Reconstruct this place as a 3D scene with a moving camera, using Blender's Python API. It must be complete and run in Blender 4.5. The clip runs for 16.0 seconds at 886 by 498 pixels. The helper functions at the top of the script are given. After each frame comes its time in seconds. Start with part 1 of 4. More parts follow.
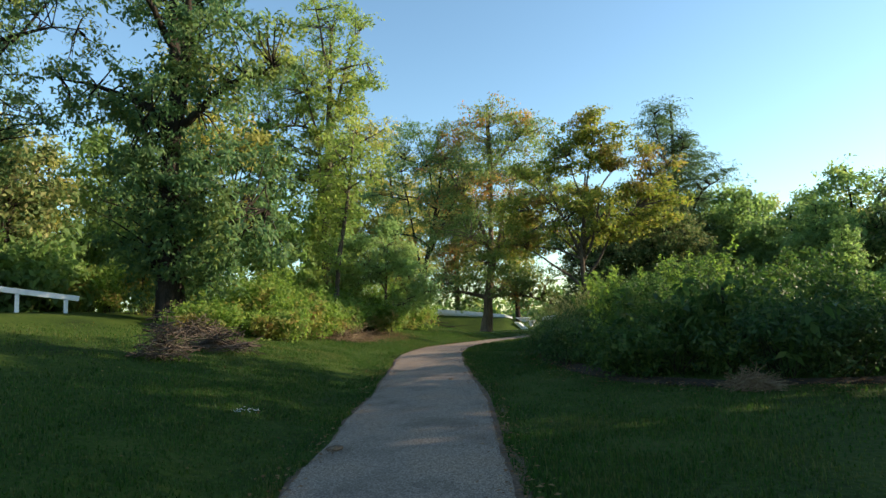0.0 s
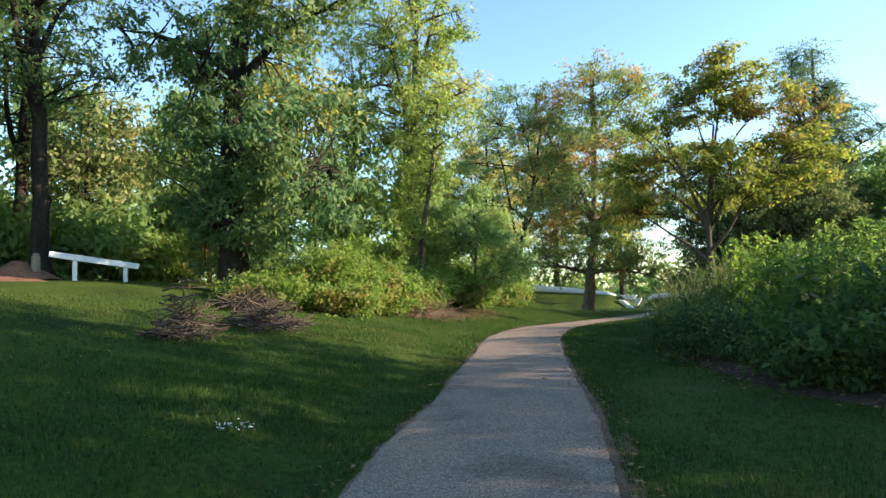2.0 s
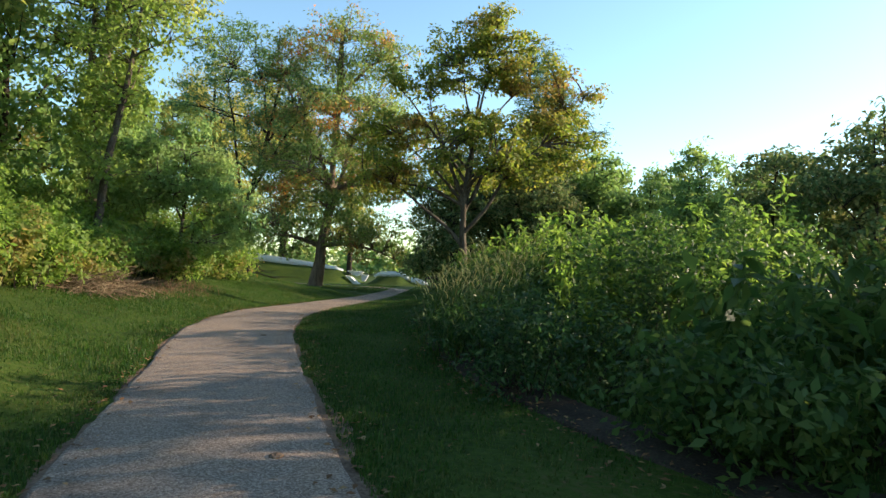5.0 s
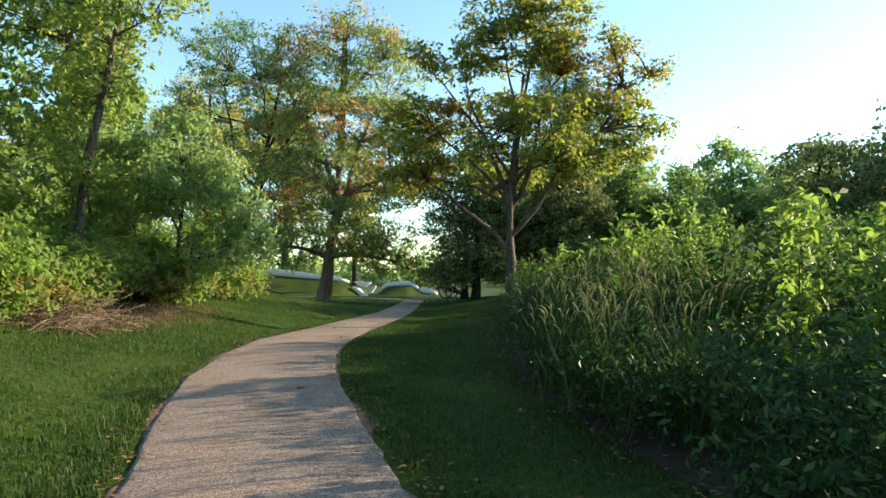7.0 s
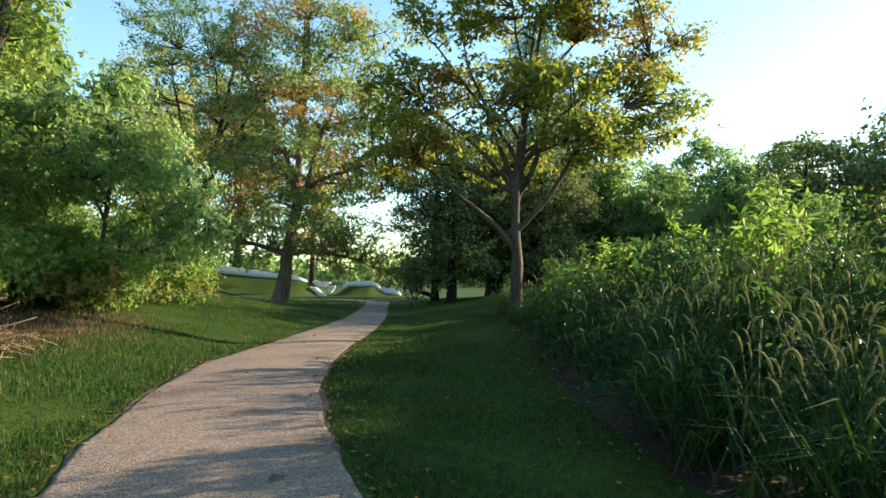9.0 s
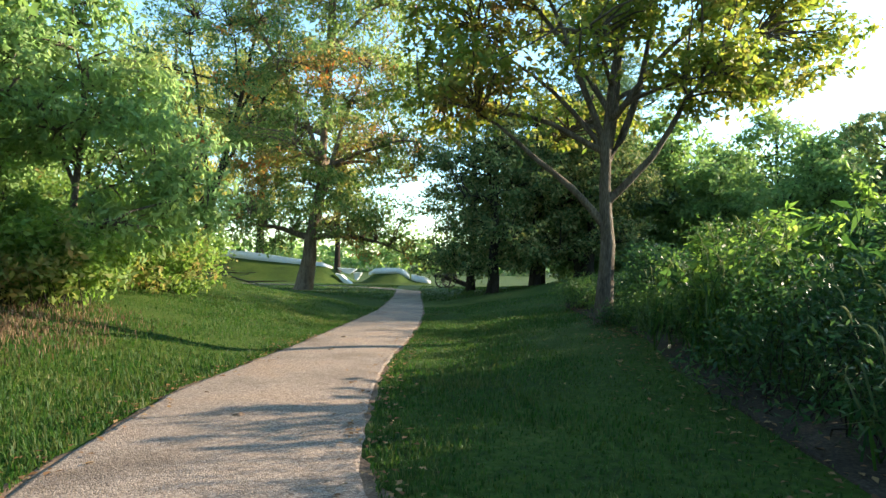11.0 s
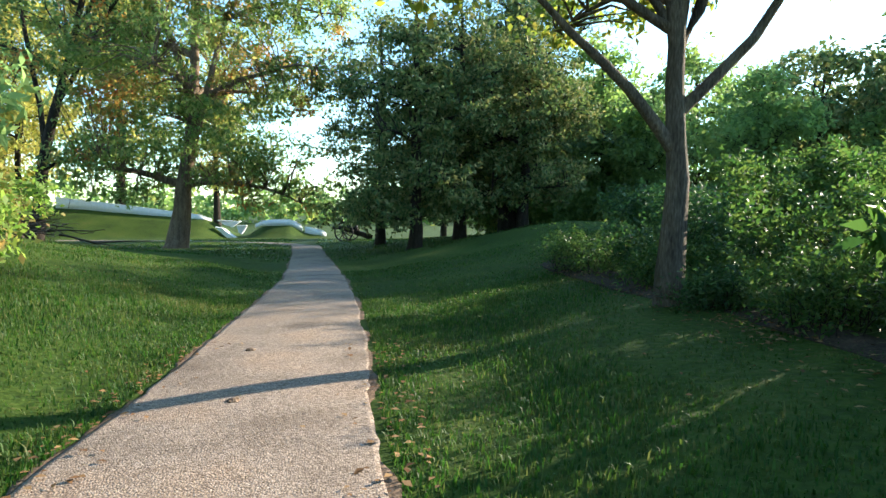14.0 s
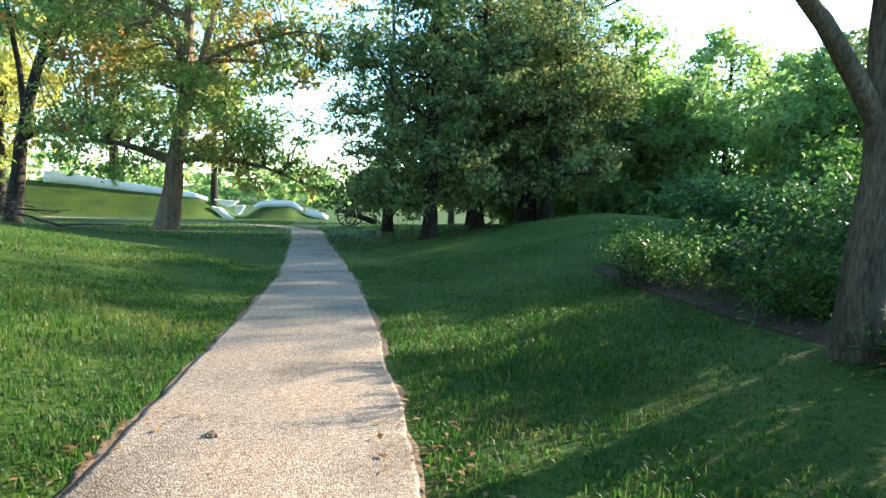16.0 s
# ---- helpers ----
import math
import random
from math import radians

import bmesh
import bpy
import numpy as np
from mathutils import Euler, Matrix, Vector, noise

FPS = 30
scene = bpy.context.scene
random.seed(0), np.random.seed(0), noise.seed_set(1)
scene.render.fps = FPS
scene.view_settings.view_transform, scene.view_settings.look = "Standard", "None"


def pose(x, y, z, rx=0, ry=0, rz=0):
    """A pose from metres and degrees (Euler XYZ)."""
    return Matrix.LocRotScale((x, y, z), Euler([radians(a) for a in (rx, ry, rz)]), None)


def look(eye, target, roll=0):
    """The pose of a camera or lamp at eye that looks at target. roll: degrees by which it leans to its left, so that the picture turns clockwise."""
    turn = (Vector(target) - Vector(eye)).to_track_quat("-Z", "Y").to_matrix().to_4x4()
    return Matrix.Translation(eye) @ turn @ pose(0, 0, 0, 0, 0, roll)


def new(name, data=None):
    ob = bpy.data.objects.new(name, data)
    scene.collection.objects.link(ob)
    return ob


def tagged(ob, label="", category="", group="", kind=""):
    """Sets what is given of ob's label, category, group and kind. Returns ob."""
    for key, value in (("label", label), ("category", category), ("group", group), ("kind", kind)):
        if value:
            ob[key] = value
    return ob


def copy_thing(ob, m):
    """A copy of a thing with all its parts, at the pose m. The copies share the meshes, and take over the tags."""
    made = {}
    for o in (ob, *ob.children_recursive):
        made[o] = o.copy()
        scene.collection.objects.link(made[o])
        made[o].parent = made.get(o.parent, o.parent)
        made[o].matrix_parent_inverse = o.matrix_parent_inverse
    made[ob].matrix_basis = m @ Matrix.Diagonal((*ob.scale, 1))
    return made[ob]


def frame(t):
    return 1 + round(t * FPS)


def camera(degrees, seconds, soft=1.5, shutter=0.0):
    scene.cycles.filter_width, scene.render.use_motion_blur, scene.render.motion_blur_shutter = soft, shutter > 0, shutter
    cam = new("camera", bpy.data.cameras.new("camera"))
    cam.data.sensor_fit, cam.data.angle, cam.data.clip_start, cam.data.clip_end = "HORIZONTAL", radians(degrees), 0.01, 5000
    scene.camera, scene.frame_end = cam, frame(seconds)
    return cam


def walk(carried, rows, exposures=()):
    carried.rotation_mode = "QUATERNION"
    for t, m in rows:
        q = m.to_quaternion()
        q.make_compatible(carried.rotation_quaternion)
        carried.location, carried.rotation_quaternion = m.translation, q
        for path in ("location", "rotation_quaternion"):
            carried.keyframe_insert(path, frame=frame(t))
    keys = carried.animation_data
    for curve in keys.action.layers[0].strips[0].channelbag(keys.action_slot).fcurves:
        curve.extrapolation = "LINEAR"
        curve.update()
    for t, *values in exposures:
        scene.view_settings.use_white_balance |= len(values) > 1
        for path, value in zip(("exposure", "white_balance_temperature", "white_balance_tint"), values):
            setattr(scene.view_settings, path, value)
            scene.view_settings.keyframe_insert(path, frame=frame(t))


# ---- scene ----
cam = camera(73.0, 16.0)
PATH = [
    (0, (4.632, -11.524, 1.293), (3.982, -9.645, 1.505), -2.9),
    (0.5, (4.261, -10.52, 1.26), (3.427, -8.722, 1.524), -2.8),
    (1, (3.97, -9.68, 1.245), (2.868, -8.035, 1.527), -3.9),
    (1.5, (3.769, -8.967, 1.236), (2.633, -7.338, 1.472), -2.6),
    (2, (3.705, -8.61, 1.277), (2.75, -6.859, 1.421), -1.9),
    (2.5, (3.353, -7.726, 1.256), (2.701, -5.837, 1.322), -0.5),
    (3, (3.163, -6.956, 1.227), (2.751, -5.001, 1.309), 0.8),
    (3.5, (2.914, -6.352, 1.291), (2.71, -4.369, 1.46), 1.3),
    (4, (2.763, -5.845, 1.303), (2.729, -3.847, 1.392), 1.5),
    (4.5, (2.47, -5.162, 1.328), (2.382, -3.164, 1.382), 2.2),
    (4.7, (2.318, -4.887, 1.349), (2.225, -2.89, 1.399), 2.3),
    (6.8, (0.745, -1.722, 1.406), (0.605, 0.272, 1.483), 0.1),
    (7, (0.603, -1.471, 1.442), (0.512, 0.526, 1.517), 0.4),
    (7.5, (0.347, -0.822, 1.442), (0.315, 1.177, 1.502), 0.4),
    (8, (0.0, -0.033, 1.45), (-0.066, 1.965, 1.523), -0.2),
    (8.5, (-0.176, 0.661, 1.429), (-0.141, 2.659, 1.505), 0.9),
    (9, (-0.418, 1.479, 1.459), (-0.361, 3.477, 1.534), 0.9),
    (9.5, (-0.628, 2.278, 1.451), (-0.626, 4.278, 1.508), 1.7),
    (9.7, (-0.698, 2.591, 1.44), (-0.735, 4.59, 1.496), 1.5),
    (11.8, (-1.359, 6.221, 1.322), (-1.331, 8.22, 1.292), 0.7),
    (12, (-1.426, 6.557, 1.317), (-1.364, 8.556, 1.271), 0.2),
    (12.5, (-1.687, 7.371, 1.34), (-1.484, 9.361, 1.311), 1.0),
    (13, (-1.858, 8.046, 1.335), (-1.474, 10.009, 1.301), 1.6),
    (13.5, (-2.032, 8.802, 1.342), (-1.663, 10.766, 1.251), 0.7),
    (14, (-2.143, 9.449, 1.323), (-1.788, 11.413, 1.193), 0.6),
    (14.5, (-2.214, 10.13, 1.331), (-1.852, 12.09, 1.165), 0.2),
    (15, (-2.274, 10.767, 1.367), (-1.892, 12.722, 1.186), 1.8),
    (15.5, (-2.287, 11.337, 1.38), (-1.905, 13.292, 1.207), 1.4),
    (16, (-2.288, 11.944, 1.38), (-1.932, 13.903, 1.198), 2.2),
]
walk(cam, [(t, look(eye, target, roll)) for t, eye, target, roll in PATH],
     [(0, 1.0, 6900, 12), (1.5, 1.4, 6800, 16), (2.5, 1.55, 6700, 17), (3.5, 1.3, 7000, 15), (4.5, 1.15, 7000, 13), (7, 1.42, 6950, 12), (9.5, 1.45, 6900, 11), (12, 2.05, 6500, 8), (13.5, 1.9, 6300, 8), (15, 2.1, 6200, 6), (16, 2.45, 6200, 6)])

# ---- world, sun, exposure ----
SUN_AZ, SUN_EL = radians(68.0), radians(18.0)
world = bpy.data.worlds.new("sky")
scene.world = world
world.use_nodes = True
wt = world.node_tree
sky = wt.nodes.new("ShaderNodeTexSky")
sky.sky_type = 'NISHITA'
sky.sun_disc = False
sky.sun_elevation, sky.sun_rotation = SUN_EL, SUN_AZ
sky.air_density, sky.dust_density, sky.ozone_density = 1.0, 0.3, 2.0
clear = wt.nodes.new("ShaderNodeMix")
clear.data_type, clear.blend_type = 'RGBA', 'MULTIPLY'
clear.inputs["Factor"].default_value = 1
clear.inputs["B"].default_value = (0.86, 1.02, 1.0, 1)
wt.links.new(sky.outputs[0], clear.inputs["A"])
wt.links.new(clear.outputs["Result"], wt.nodes["Background"].inputs[0])
wt.nodes["Background"].inputs[1].default_value = 0.15
sun_data = bpy.data.lights.new("sun", 'SUN')
sun_data.energy, sun_data.angle, sun_data.color = 5.0, radians(0.6), (1.0, 0.86, 0.66)
sun = new("sun", sun_data)
sun_dir = Vector((math.sin(SUN_AZ) * math.cos(SUN_EL), math.cos(SUN_AZ) * math.cos(SUN_EL), math.sin(SUN_EL)))
sun.matrix_world = look(sun_dir * 80, (0, 0, 0))

# ---- materials ----
def nodes_of(name):
    m = bpy.data.materials.new(name)
    m.use_nodes = True
    m.node_tree.nodes.clear()
    return m, m.node_tree.nodes, m.node_tree.links


def ramp(n, colours):
    r = n.new("ShaderNodeValToRGB")
    e = r.color_ramp.elements
    while len(e) < len(colours):
        e.new(0.5)
    for i, c in enumerate(colours):
        e[i].position = i / (len(colours) - 1)
        e[i].color = (*c, 1)
    return r


def leaf_material(name, colours, patch=None, patch_scale=0.35, glow=0.56, rough=0.55, turn=(0.54, 0.68)):
    """Leaves: a colour per leaf, drifting in patches over the crown, and light passing through."""
    m, n, l = nodes_of(name)
    geo = n.new("ShaderNodeNewGeometry")
    r = ramp(n, colours)
    l.new(geo.outputs["Random Per Island"], r.inputs[0])
    col = r.outputs[0]
    if patch:
        tc = n.new("ShaderNodeTexCoord")
        nz = n.new("ShaderNodeTexNoise")
        nz.inputs["Scale"].default_value = patch_scale
        nz.inputs["Detail"].default_value = 3
        l.new(tc.outputs["Object"], nz.inputs["Vector"])
        s = n.new("ShaderNodeMapRange")
        s.inputs[1].default_value, s.inputs[2].default_value = turn
        l.new(nz.outputs["Fac"], s.inputs[0])
        r2 = ramp(n, patch)
        l.new(geo.outputs["Random Per Island"], r2.inputs[0])
        mx = n.new("ShaderNodeMix")
        mx.data_type = 'RGBA'
        l.new(s.outputs[0], mx.inputs["Factor"])
        l.new(col, mx.inputs["A"])
        l.new(r2.outputs[0], mx.inputs["B"])
        col = mx.outputs["Result"]
    b = n.new("ShaderNodeBsdfPrincipled")
    b.inputs["Roughness"].default_value = rough
    b.inputs["Specular IOR Level"].default_value = 0.2
    t = n.new("ShaderNodeBsdfTranslucent")
    hs = n.new("ShaderNodeHueSaturation")
    hs.inputs["Saturation"].default_value, hs.inputs["Value"].default_value = 1.1, 1.6
    l.new(col, b.inputs["Base Color"])
    l.new(col, hs.inputs["Color"])
    l.new(hs.outputs[0], t.inputs["Color"])
    mix = n.new("ShaderNodeMixShader")
    mix.inputs[0].default_value = glow
    l.new(b.outputs[0], mix.inputs[1])
    l.new(t.outputs[0], mix.inputs[2])
    out = n.new("ShaderNodeOutputMaterial")
    l.new(mix.outputs[0], out.inputs[0])
    return m


def rough_material(name, colours, scale, fine, bump=0.3, rough=0.9, stretch=(1, 1, 1), distance=0.02):
    """Matt surface with broad patches and fine grain."""
    m, n, l = nodes_of(name)
    tc = n.new("ShaderNodeTexCoord")
    mp = n.new("ShaderNodeMapping")
    mp.inputs["Scale"].default_value = stretch
    l.new(tc.outputs["Object"], mp.inputs[0])
    a, f = n.new("ShaderNodeTexNoise"), n.new("ShaderNodeTexNoise")
    a.inputs["Scale"].default_value, a.inputs["Detail"].default_value = scale, 5
    f.inputs["Scale"].default_value, f.inputs["Detail"].default_value = fine, 4
    l.new(mp.outputs[0], a.inputs["Vector"])
    l.new(mp.outputs[0], f.inputs["Vector"])
    mixv = n.new("ShaderNodeMath")
    mixv.operation = 'MULTIPLY_ADD'
    l.new(f.outputs["Fac"], mixv.inputs[0])
    mixv.inputs[1].default_value = 0.55
    half = n.new("ShaderNodeMath")
    half.operation = 'MULTIPLY'
    l.new(a.outputs["Fac"], half.inputs[0])
    half.inputs[1].default_value = 0.45
    l.new(half.outputs[0], mixv.inputs[2])
    st = n.new("ShaderNodeMapRange")
    st.inputs[1].default_value, st.inputs[2].default_value = 0.32, 0.68
    l.new(mixv.outputs[0], st.inputs[0])
    r = ramp(n, colours)
    l.new(st.outputs[0], r.inputs[0])
    b = n.new("ShaderNodeBsdfPrincipled")
    b.inputs["Roughness"].default_value = rough
    b.inputs["Specular IOR Level"].default_value = 0.12
    l.new(r.outputs[0], b.inputs["Base Color"])
    bp = n.new("ShaderNodeBump")
    bp.inputs["Strength"].default_value, bp.inputs["Distance"].default_value = bump, distance
    l.new(mixv.outputs[0], bp.inputs["Height"])
    l.new(bp.outputs[0], b.inputs["Normal"])
    out = n.new("ShaderNodeOutputMaterial")
    l.new(b.outputs[0], out.inputs[0])
    return m


def gravel_material(name):
    """Fine pale gravel set in a binder: stones of many greys and tans, worn dark and sandy patches."""
    m, n, l = nodes_of(name)
    tc = n.new("ShaderNodeTexCoord")
    v = n.new("ShaderNodeTexVoronoi")
    v.inputs["Scale"].default_value = 85
    l.new(tc.outputs["Object"], v.inputs["Vector"])
    sep = n.new("ShaderNodeSeparateColor")
    l.new(v.outputs["Color"], sep.inputs[0])
    r = ramp(n, [(0.125, 0.093, 0.074), (0.21, 0.16, 0.128), (0.28, 0.216, 0.174), (0.39, 0.31, 0.252)])
    l.new(sep.outputs[0], r.inputs[0])
    big = n.new("ShaderNodeTexNoise")
    big.inputs["Scale"].default_value, big.inputs["Detail"].default_value = 1.1, 6
    l.new(tc.outputs["Object"], big.inputs["Vector"])
    r2 = ramp(n, [(0.62, 0.6, 0.58), (1.0, 1.0, 1.0), (1.12, 1.03, 0.94)])
    st = n.new("ShaderNodeMapRange")
    st.inputs[1].default_value, st.inputs[2].default_value = 0.28, 0.7
    l.new(big.outputs["Fac"], st.inputs[0])
    l.new(st.outputs[0], r2.inputs[0])
    mul = n.new("ShaderNodeMix")
    mul.data_type, mul.blend_type = 'RGBA', 'MULTIPLY'
    mul.inputs["Factor"].default_value = 1
    l.new(r.outputs[0], mul.inputs["A"])
    l.new(r2.outputs[0], mul.inputs["B"])
    b = n.new("ShaderNodeBsdfPrincipled")
    b.inputs["Roughness"].default_value = 0.9
    b.inputs["Specular IOR Level"].default_value = 0.2
    l.new(mul.outputs["Result"], b.inputs["Base Color"])
    bp = n.new("ShaderNodeBump")
    bp.inputs["Strength"].default_value, bp.inputs["Distance"].default_value = 0.6, 0.006
    bp.invert = True
    l.new(v.outputs["Distance"], bp.inputs["Height"])
    l.new(bp.outputs[0], b.inputs["Normal"])
    out = n.new("ShaderNodeOutputMaterial")
    l.new(b.outputs[0], out.inputs[0])
    return m


LAWN = rough_material("lawn_soil", [(0.012, 0.022, 0.006), (0.026, 0.05, 0.007), (0.044, 0.074, 0.01), (0.075, 0.075, 0.022)], 0.5, 14, 0.8, distance=0.05)
GRASS = leaf_material("grass", [(0.016, 0.048, 0.01), (0.03, 0.078, 0.016), (0.048, 0.104, 0.02), (0.1, 0.112, 0.038)], [(0.04, 0.078, 0.016), (0.07, 0.11, 0.026), (0.135, 0.124, 0.05)], 0.6, 0.45)
GRAVEL = gravel_material("path_gravel")
DIRT = rough_material("verge_dirt", [(0.06, 0.04, 0.028), (0.15, 0.1, 0.07), (0.24, 0.17, 0.12)], 2.5, 40, 0.7)
# soil coloured dark to stand for the shadow beneath the thicket
SHADOW_SOIL = rough_material("thicket_shadow_soil", [(0.018, 0.014, 0.01), (0.045, 0.034, 0.025), (0.09, 0.07, 0.05)], 2.5, 40, 0.9)
LITTER = leaf_material("dry_leaf", [(0.09, 0.045, 0.02), (0.2, 0.1, 0.045), (0.3, 0.19, 0.09)], glow=0.1, rough=0.8)
BARK = rough_material("bark_grey_brown", [(0.035, 0.026, 0.02), (0.1, 0.08, 0.062), (0.2, 0.165, 0.13)], 3, 22, 1.0, stretch=(2.2, 2.2, 0.45), distance=0.04)
BARK_DARK = rough_material("bark_dark", [(0.012, 0.01, 0.008), (0.032, 0.025, 0.02), (0.065, 0.052, 0.042)], 3, 20, 1.0, stretch=(2.2, 2.2, 0.4), distance=0.03)
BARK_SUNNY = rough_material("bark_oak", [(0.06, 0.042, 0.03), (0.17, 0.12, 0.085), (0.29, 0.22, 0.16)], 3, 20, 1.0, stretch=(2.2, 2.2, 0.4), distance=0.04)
DEADWOOD = rough_material("dead_wood", [(0.035, 0.026, 0.02), (0.085, 0.066, 0.052), (0.16, 0.13, 0.105)], 4, 30, 0.6)
TIMBER = rough_material("weathered_timber", [(0.16, 0.13, 0.1), (0.3, 0.25, 0.2), (0.42, 0.37, 0.31)], 3, 24, 0.5, stretch=(3, 3, 0.6))
WHITE = rough_material("white_painted_boards", [(0.6, 0.62, 0.64), (0.74, 0.75, 0.76), (0.8, 0.8, 0.8)], 0.8, 7, 0.25)
IRON = rough_material("dark_iron", [(0.012, 0.012, 0.014), (0.03, 0.03, 0.032), (0.06, 0.055, 0.05)], 4, 30, 0.3, rough=0.6)

OAK_LEAF = leaf_material("oak_leaf", [(0.090, 0.156, 0.048), (0.144, 0.216, 0.066), (0.204, 0.264, 0.090), (0.276, 0.300, 0.120)], [(0.192, 0.216, 0.066), (0.360, 0.264, 0.090), (0.480, 0.204, 0.072), (0.500, 0.120, 0.060)], 0.26, turn=(0.5, 0.66))
DOG_LEAF = leaf_material("autumn_yellow_leaf", [(0.1, 0.15, 0.032), (0.16, 0.21, 0.045), (0.24, 0.26, 0.055), (0.28, 0.24, 0.07)], [(0.15, 0.14, 0.05), (0.23, 0.18, 0.065), (0.3, 0.19, 0.08), (0.28, 0.12, 0.055)], 0.35, 0.52)
DARK_LEAF = leaf_material("holly_and_shaded_leaf", [(0.045, 0.082, 0.032), (0.095, 0.145, 0.05), (0.155, 0.19, 0.066), (0.25, 0.235, 0.1)], None, 0.4, 0.32, 0.75)
PINE_LEAF = leaf_material("pine_needle", [(0.073, 0.132, 0.073), (0.118, 0.191, 0.088), (0.175, 0.241, 0.102)], None, 0.4, 0.3)
LOCUST_LEAF = leaf_material("locust_leaf", [(0.132, 0.205, 0.059), (0.205, 0.278, 0.073), (0.293, 0.352, 0.102)], [(0.278, 0.307, 0.073), (0.410, 0.366, 0.118), (0.498, 0.352, 0.118)], 0.25)
FEATHER_LEAF = leaf_material("walnut_leaf", [(0.062, 0.123, 0.062), (0.102, 0.178, 0.075), (0.150, 0.218, 0.082)], [(0.163, 0.218, 0.055), (0.274, 0.286, 0.082)], 0.3)
SUMAC_LEAF = leaf_material("sumac_leaf", [(0.14, 0.23, 0.085), (0.21, 0.31, 0.12), (0.29, 0.39, 0.16)], [(0.22, 0.28, 0.1), (0.33, 0.38, 0.145)], 0.6)
YELLOW_LEAF = leaf_material("yellowing_leaf", [(0.195, 0.220, 0.061), (0.293, 0.293, 0.085), (0.390, 0.342, 0.110)], [(0.342, 0.281, 0.085), (0.439, 0.305, 0.110)], 0.2)
WOOD_LEAF = leaf_material("woodland_leaf", [(0.101, 0.168, 0.059), (0.152, 0.236, 0.076), (0.220, 0.304, 0.101)], [(0.220, 0.269, 0.084), (0.337, 0.320, 0.101)], 0.2)
SHRUB_LEAF = leaf_material("shrub_leaf", [(0.027, 0.062, 0.018), (0.046, 0.097, 0.025), (0.074, 0.131, 0.035), (0.116, 0.163, 0.046)], [(0.062, 0.101, 0.023), (0.116, 0.147, 0.039)], 0.8, 0.45, 0.5)
SHRUB_DARK = leaf_material("dark_shrub_leaf", [(0.018, 0.05, 0.018), (0.032, 0.078, 0.026), (0.05, 0.1, 0.032), (0.085, 0.14, 0.05)], [(0.05, 0.09, 0.025), (0.09, 0.13, 0.04)], 0.8, 0.4, 0.42)
BANK_LEAF = leaf_material("bank_shrub_leaf", [(0.098, 0.171, 0.037), (0.146, 0.232, 0.055), (0.220, 0.293, 0.073)], [(0.195, 0.207, 0.055), (0.317, 0.232, 0.098), (0.305, 0.159, 0.073)], 0.7)
HAY = leaf_material("withered_grass", [(0.1, 0.06, 0.035), (0.18, 0.115, 0.07), (0.27, 0.19, 0.12)], glow=0.3, rough=0.8)
PLUME = leaf_material("foxtail_seed", [(0.16, 0.18, 0.07), (0.26, 0.27, 0.12), (0.36, 0.34, 0.18)], glow=0.4, rough=0.8)

# ---- the lie of the land ----
PROFILE_Y = [-60, -12, -6, -3, 0, 6, 10, 15, 20, 30, 42, 64, 90, 120, 400]
PROFILE_Z = [-0.6, -0.24, -0.16, -0.08, -0.01, 0.02, 0.02, -0.09, -0.22, -0.5, -0.8, -1.25, -1.6, -1.8, -1.8]
EDGE_Y = [-60, -12, -7.3, -5.6, -4, -2, 0, 2, 4.4, 6.5, 8.9, 11, 13, 15.5, 19, 24, 28, 36, 45, 50, 400]
EDGE_L = [20, 3.4, 1.57, 1.05, 0.49, -0.08, -0.83, -1.55, -2.5, -3.2, -3.62, -3.75, -3.62, -3.5, -3.42, -3.35, -3.55, -3.95, -4.6, -5.1, -5.1]
EDGE_R = [22.2, 5.5, 3.7, 3.1, 2.6, 1.95, 1.12, 0.38, -0.47, -1.16, -1.7, -1.86, -1.9, -1.8, -1.78, -1.9, -2.1, -2.55, -3.0, -3.5, -3.5]
WORK_X = [-90, -40, -25.3, -23.9, -19.2, -13, -12.2, -11.2, -10.2, -9.6, -8.6, -7.6, -6, -5, -4.2, -2.9, -1.9, 3]
WORK_Z = [3.4, 2.5, 1.15, 1.1, 0.72, 0.25, -0.1, -0.9, -1.2, -1.1, -0.4, -0.25, -0.2, -0.75, -1.0, -1.15, -1.4, -4]
WALL_Y = 64.0


def smooth(v, a, b):
    k = np.clip((v - a) / (b - a), 0, 1)
    return k * k * (3 - 2 * k)


def ground_z(x, y):
    x, y = np.asarray(x, float), np.asarray(y, float)
    z = np.interp(y, PROFILE_Y, PROFILE_Z)
    dl = np.maximum(np.interp(y, EDGE_Y, EDGE_L) - x - 0.2, 0)
    bank = 0.185 * (1 - smooth(y, 20, 40)) * smooth(y, -25, -6)
    z = z + bank * np.where(dl < 9, dl, 9 + 2 * (1 - np.exp(-np.maximum(dl - 9, 0) / 2))) * smooth(dl, 0, 1.5)
    dr = np.maximum(x - np.interp(y, EDGE_Y, EDGE_R) - 0.2, 0)
    side = 0.09 * smooth(y, 4, 14) * (1 - smooth(y, 40, 60))
    z = z + side * np.minimum(dr, 8) * smooth(dr, 0, 2)
    z = z + np.where(dr > 0, 0.75 * np.exp(-((x - 6) / 4) ** 2 - ((y - 29) / 6) ** 2), 0)
    crest = np.interp(x, WORK_X, WORK_Z)
    work = np.where(y < WALL_Y + 0.5, crest - (WALL_Y - y) * 0.34, crest - (y - WALL_Y - 0.5) * 0.12)
    return np.maximum(z, np.where((y > 45) & (y < 95), work, -9))


def gz(x, y):
    return float(ground_z(x, y))


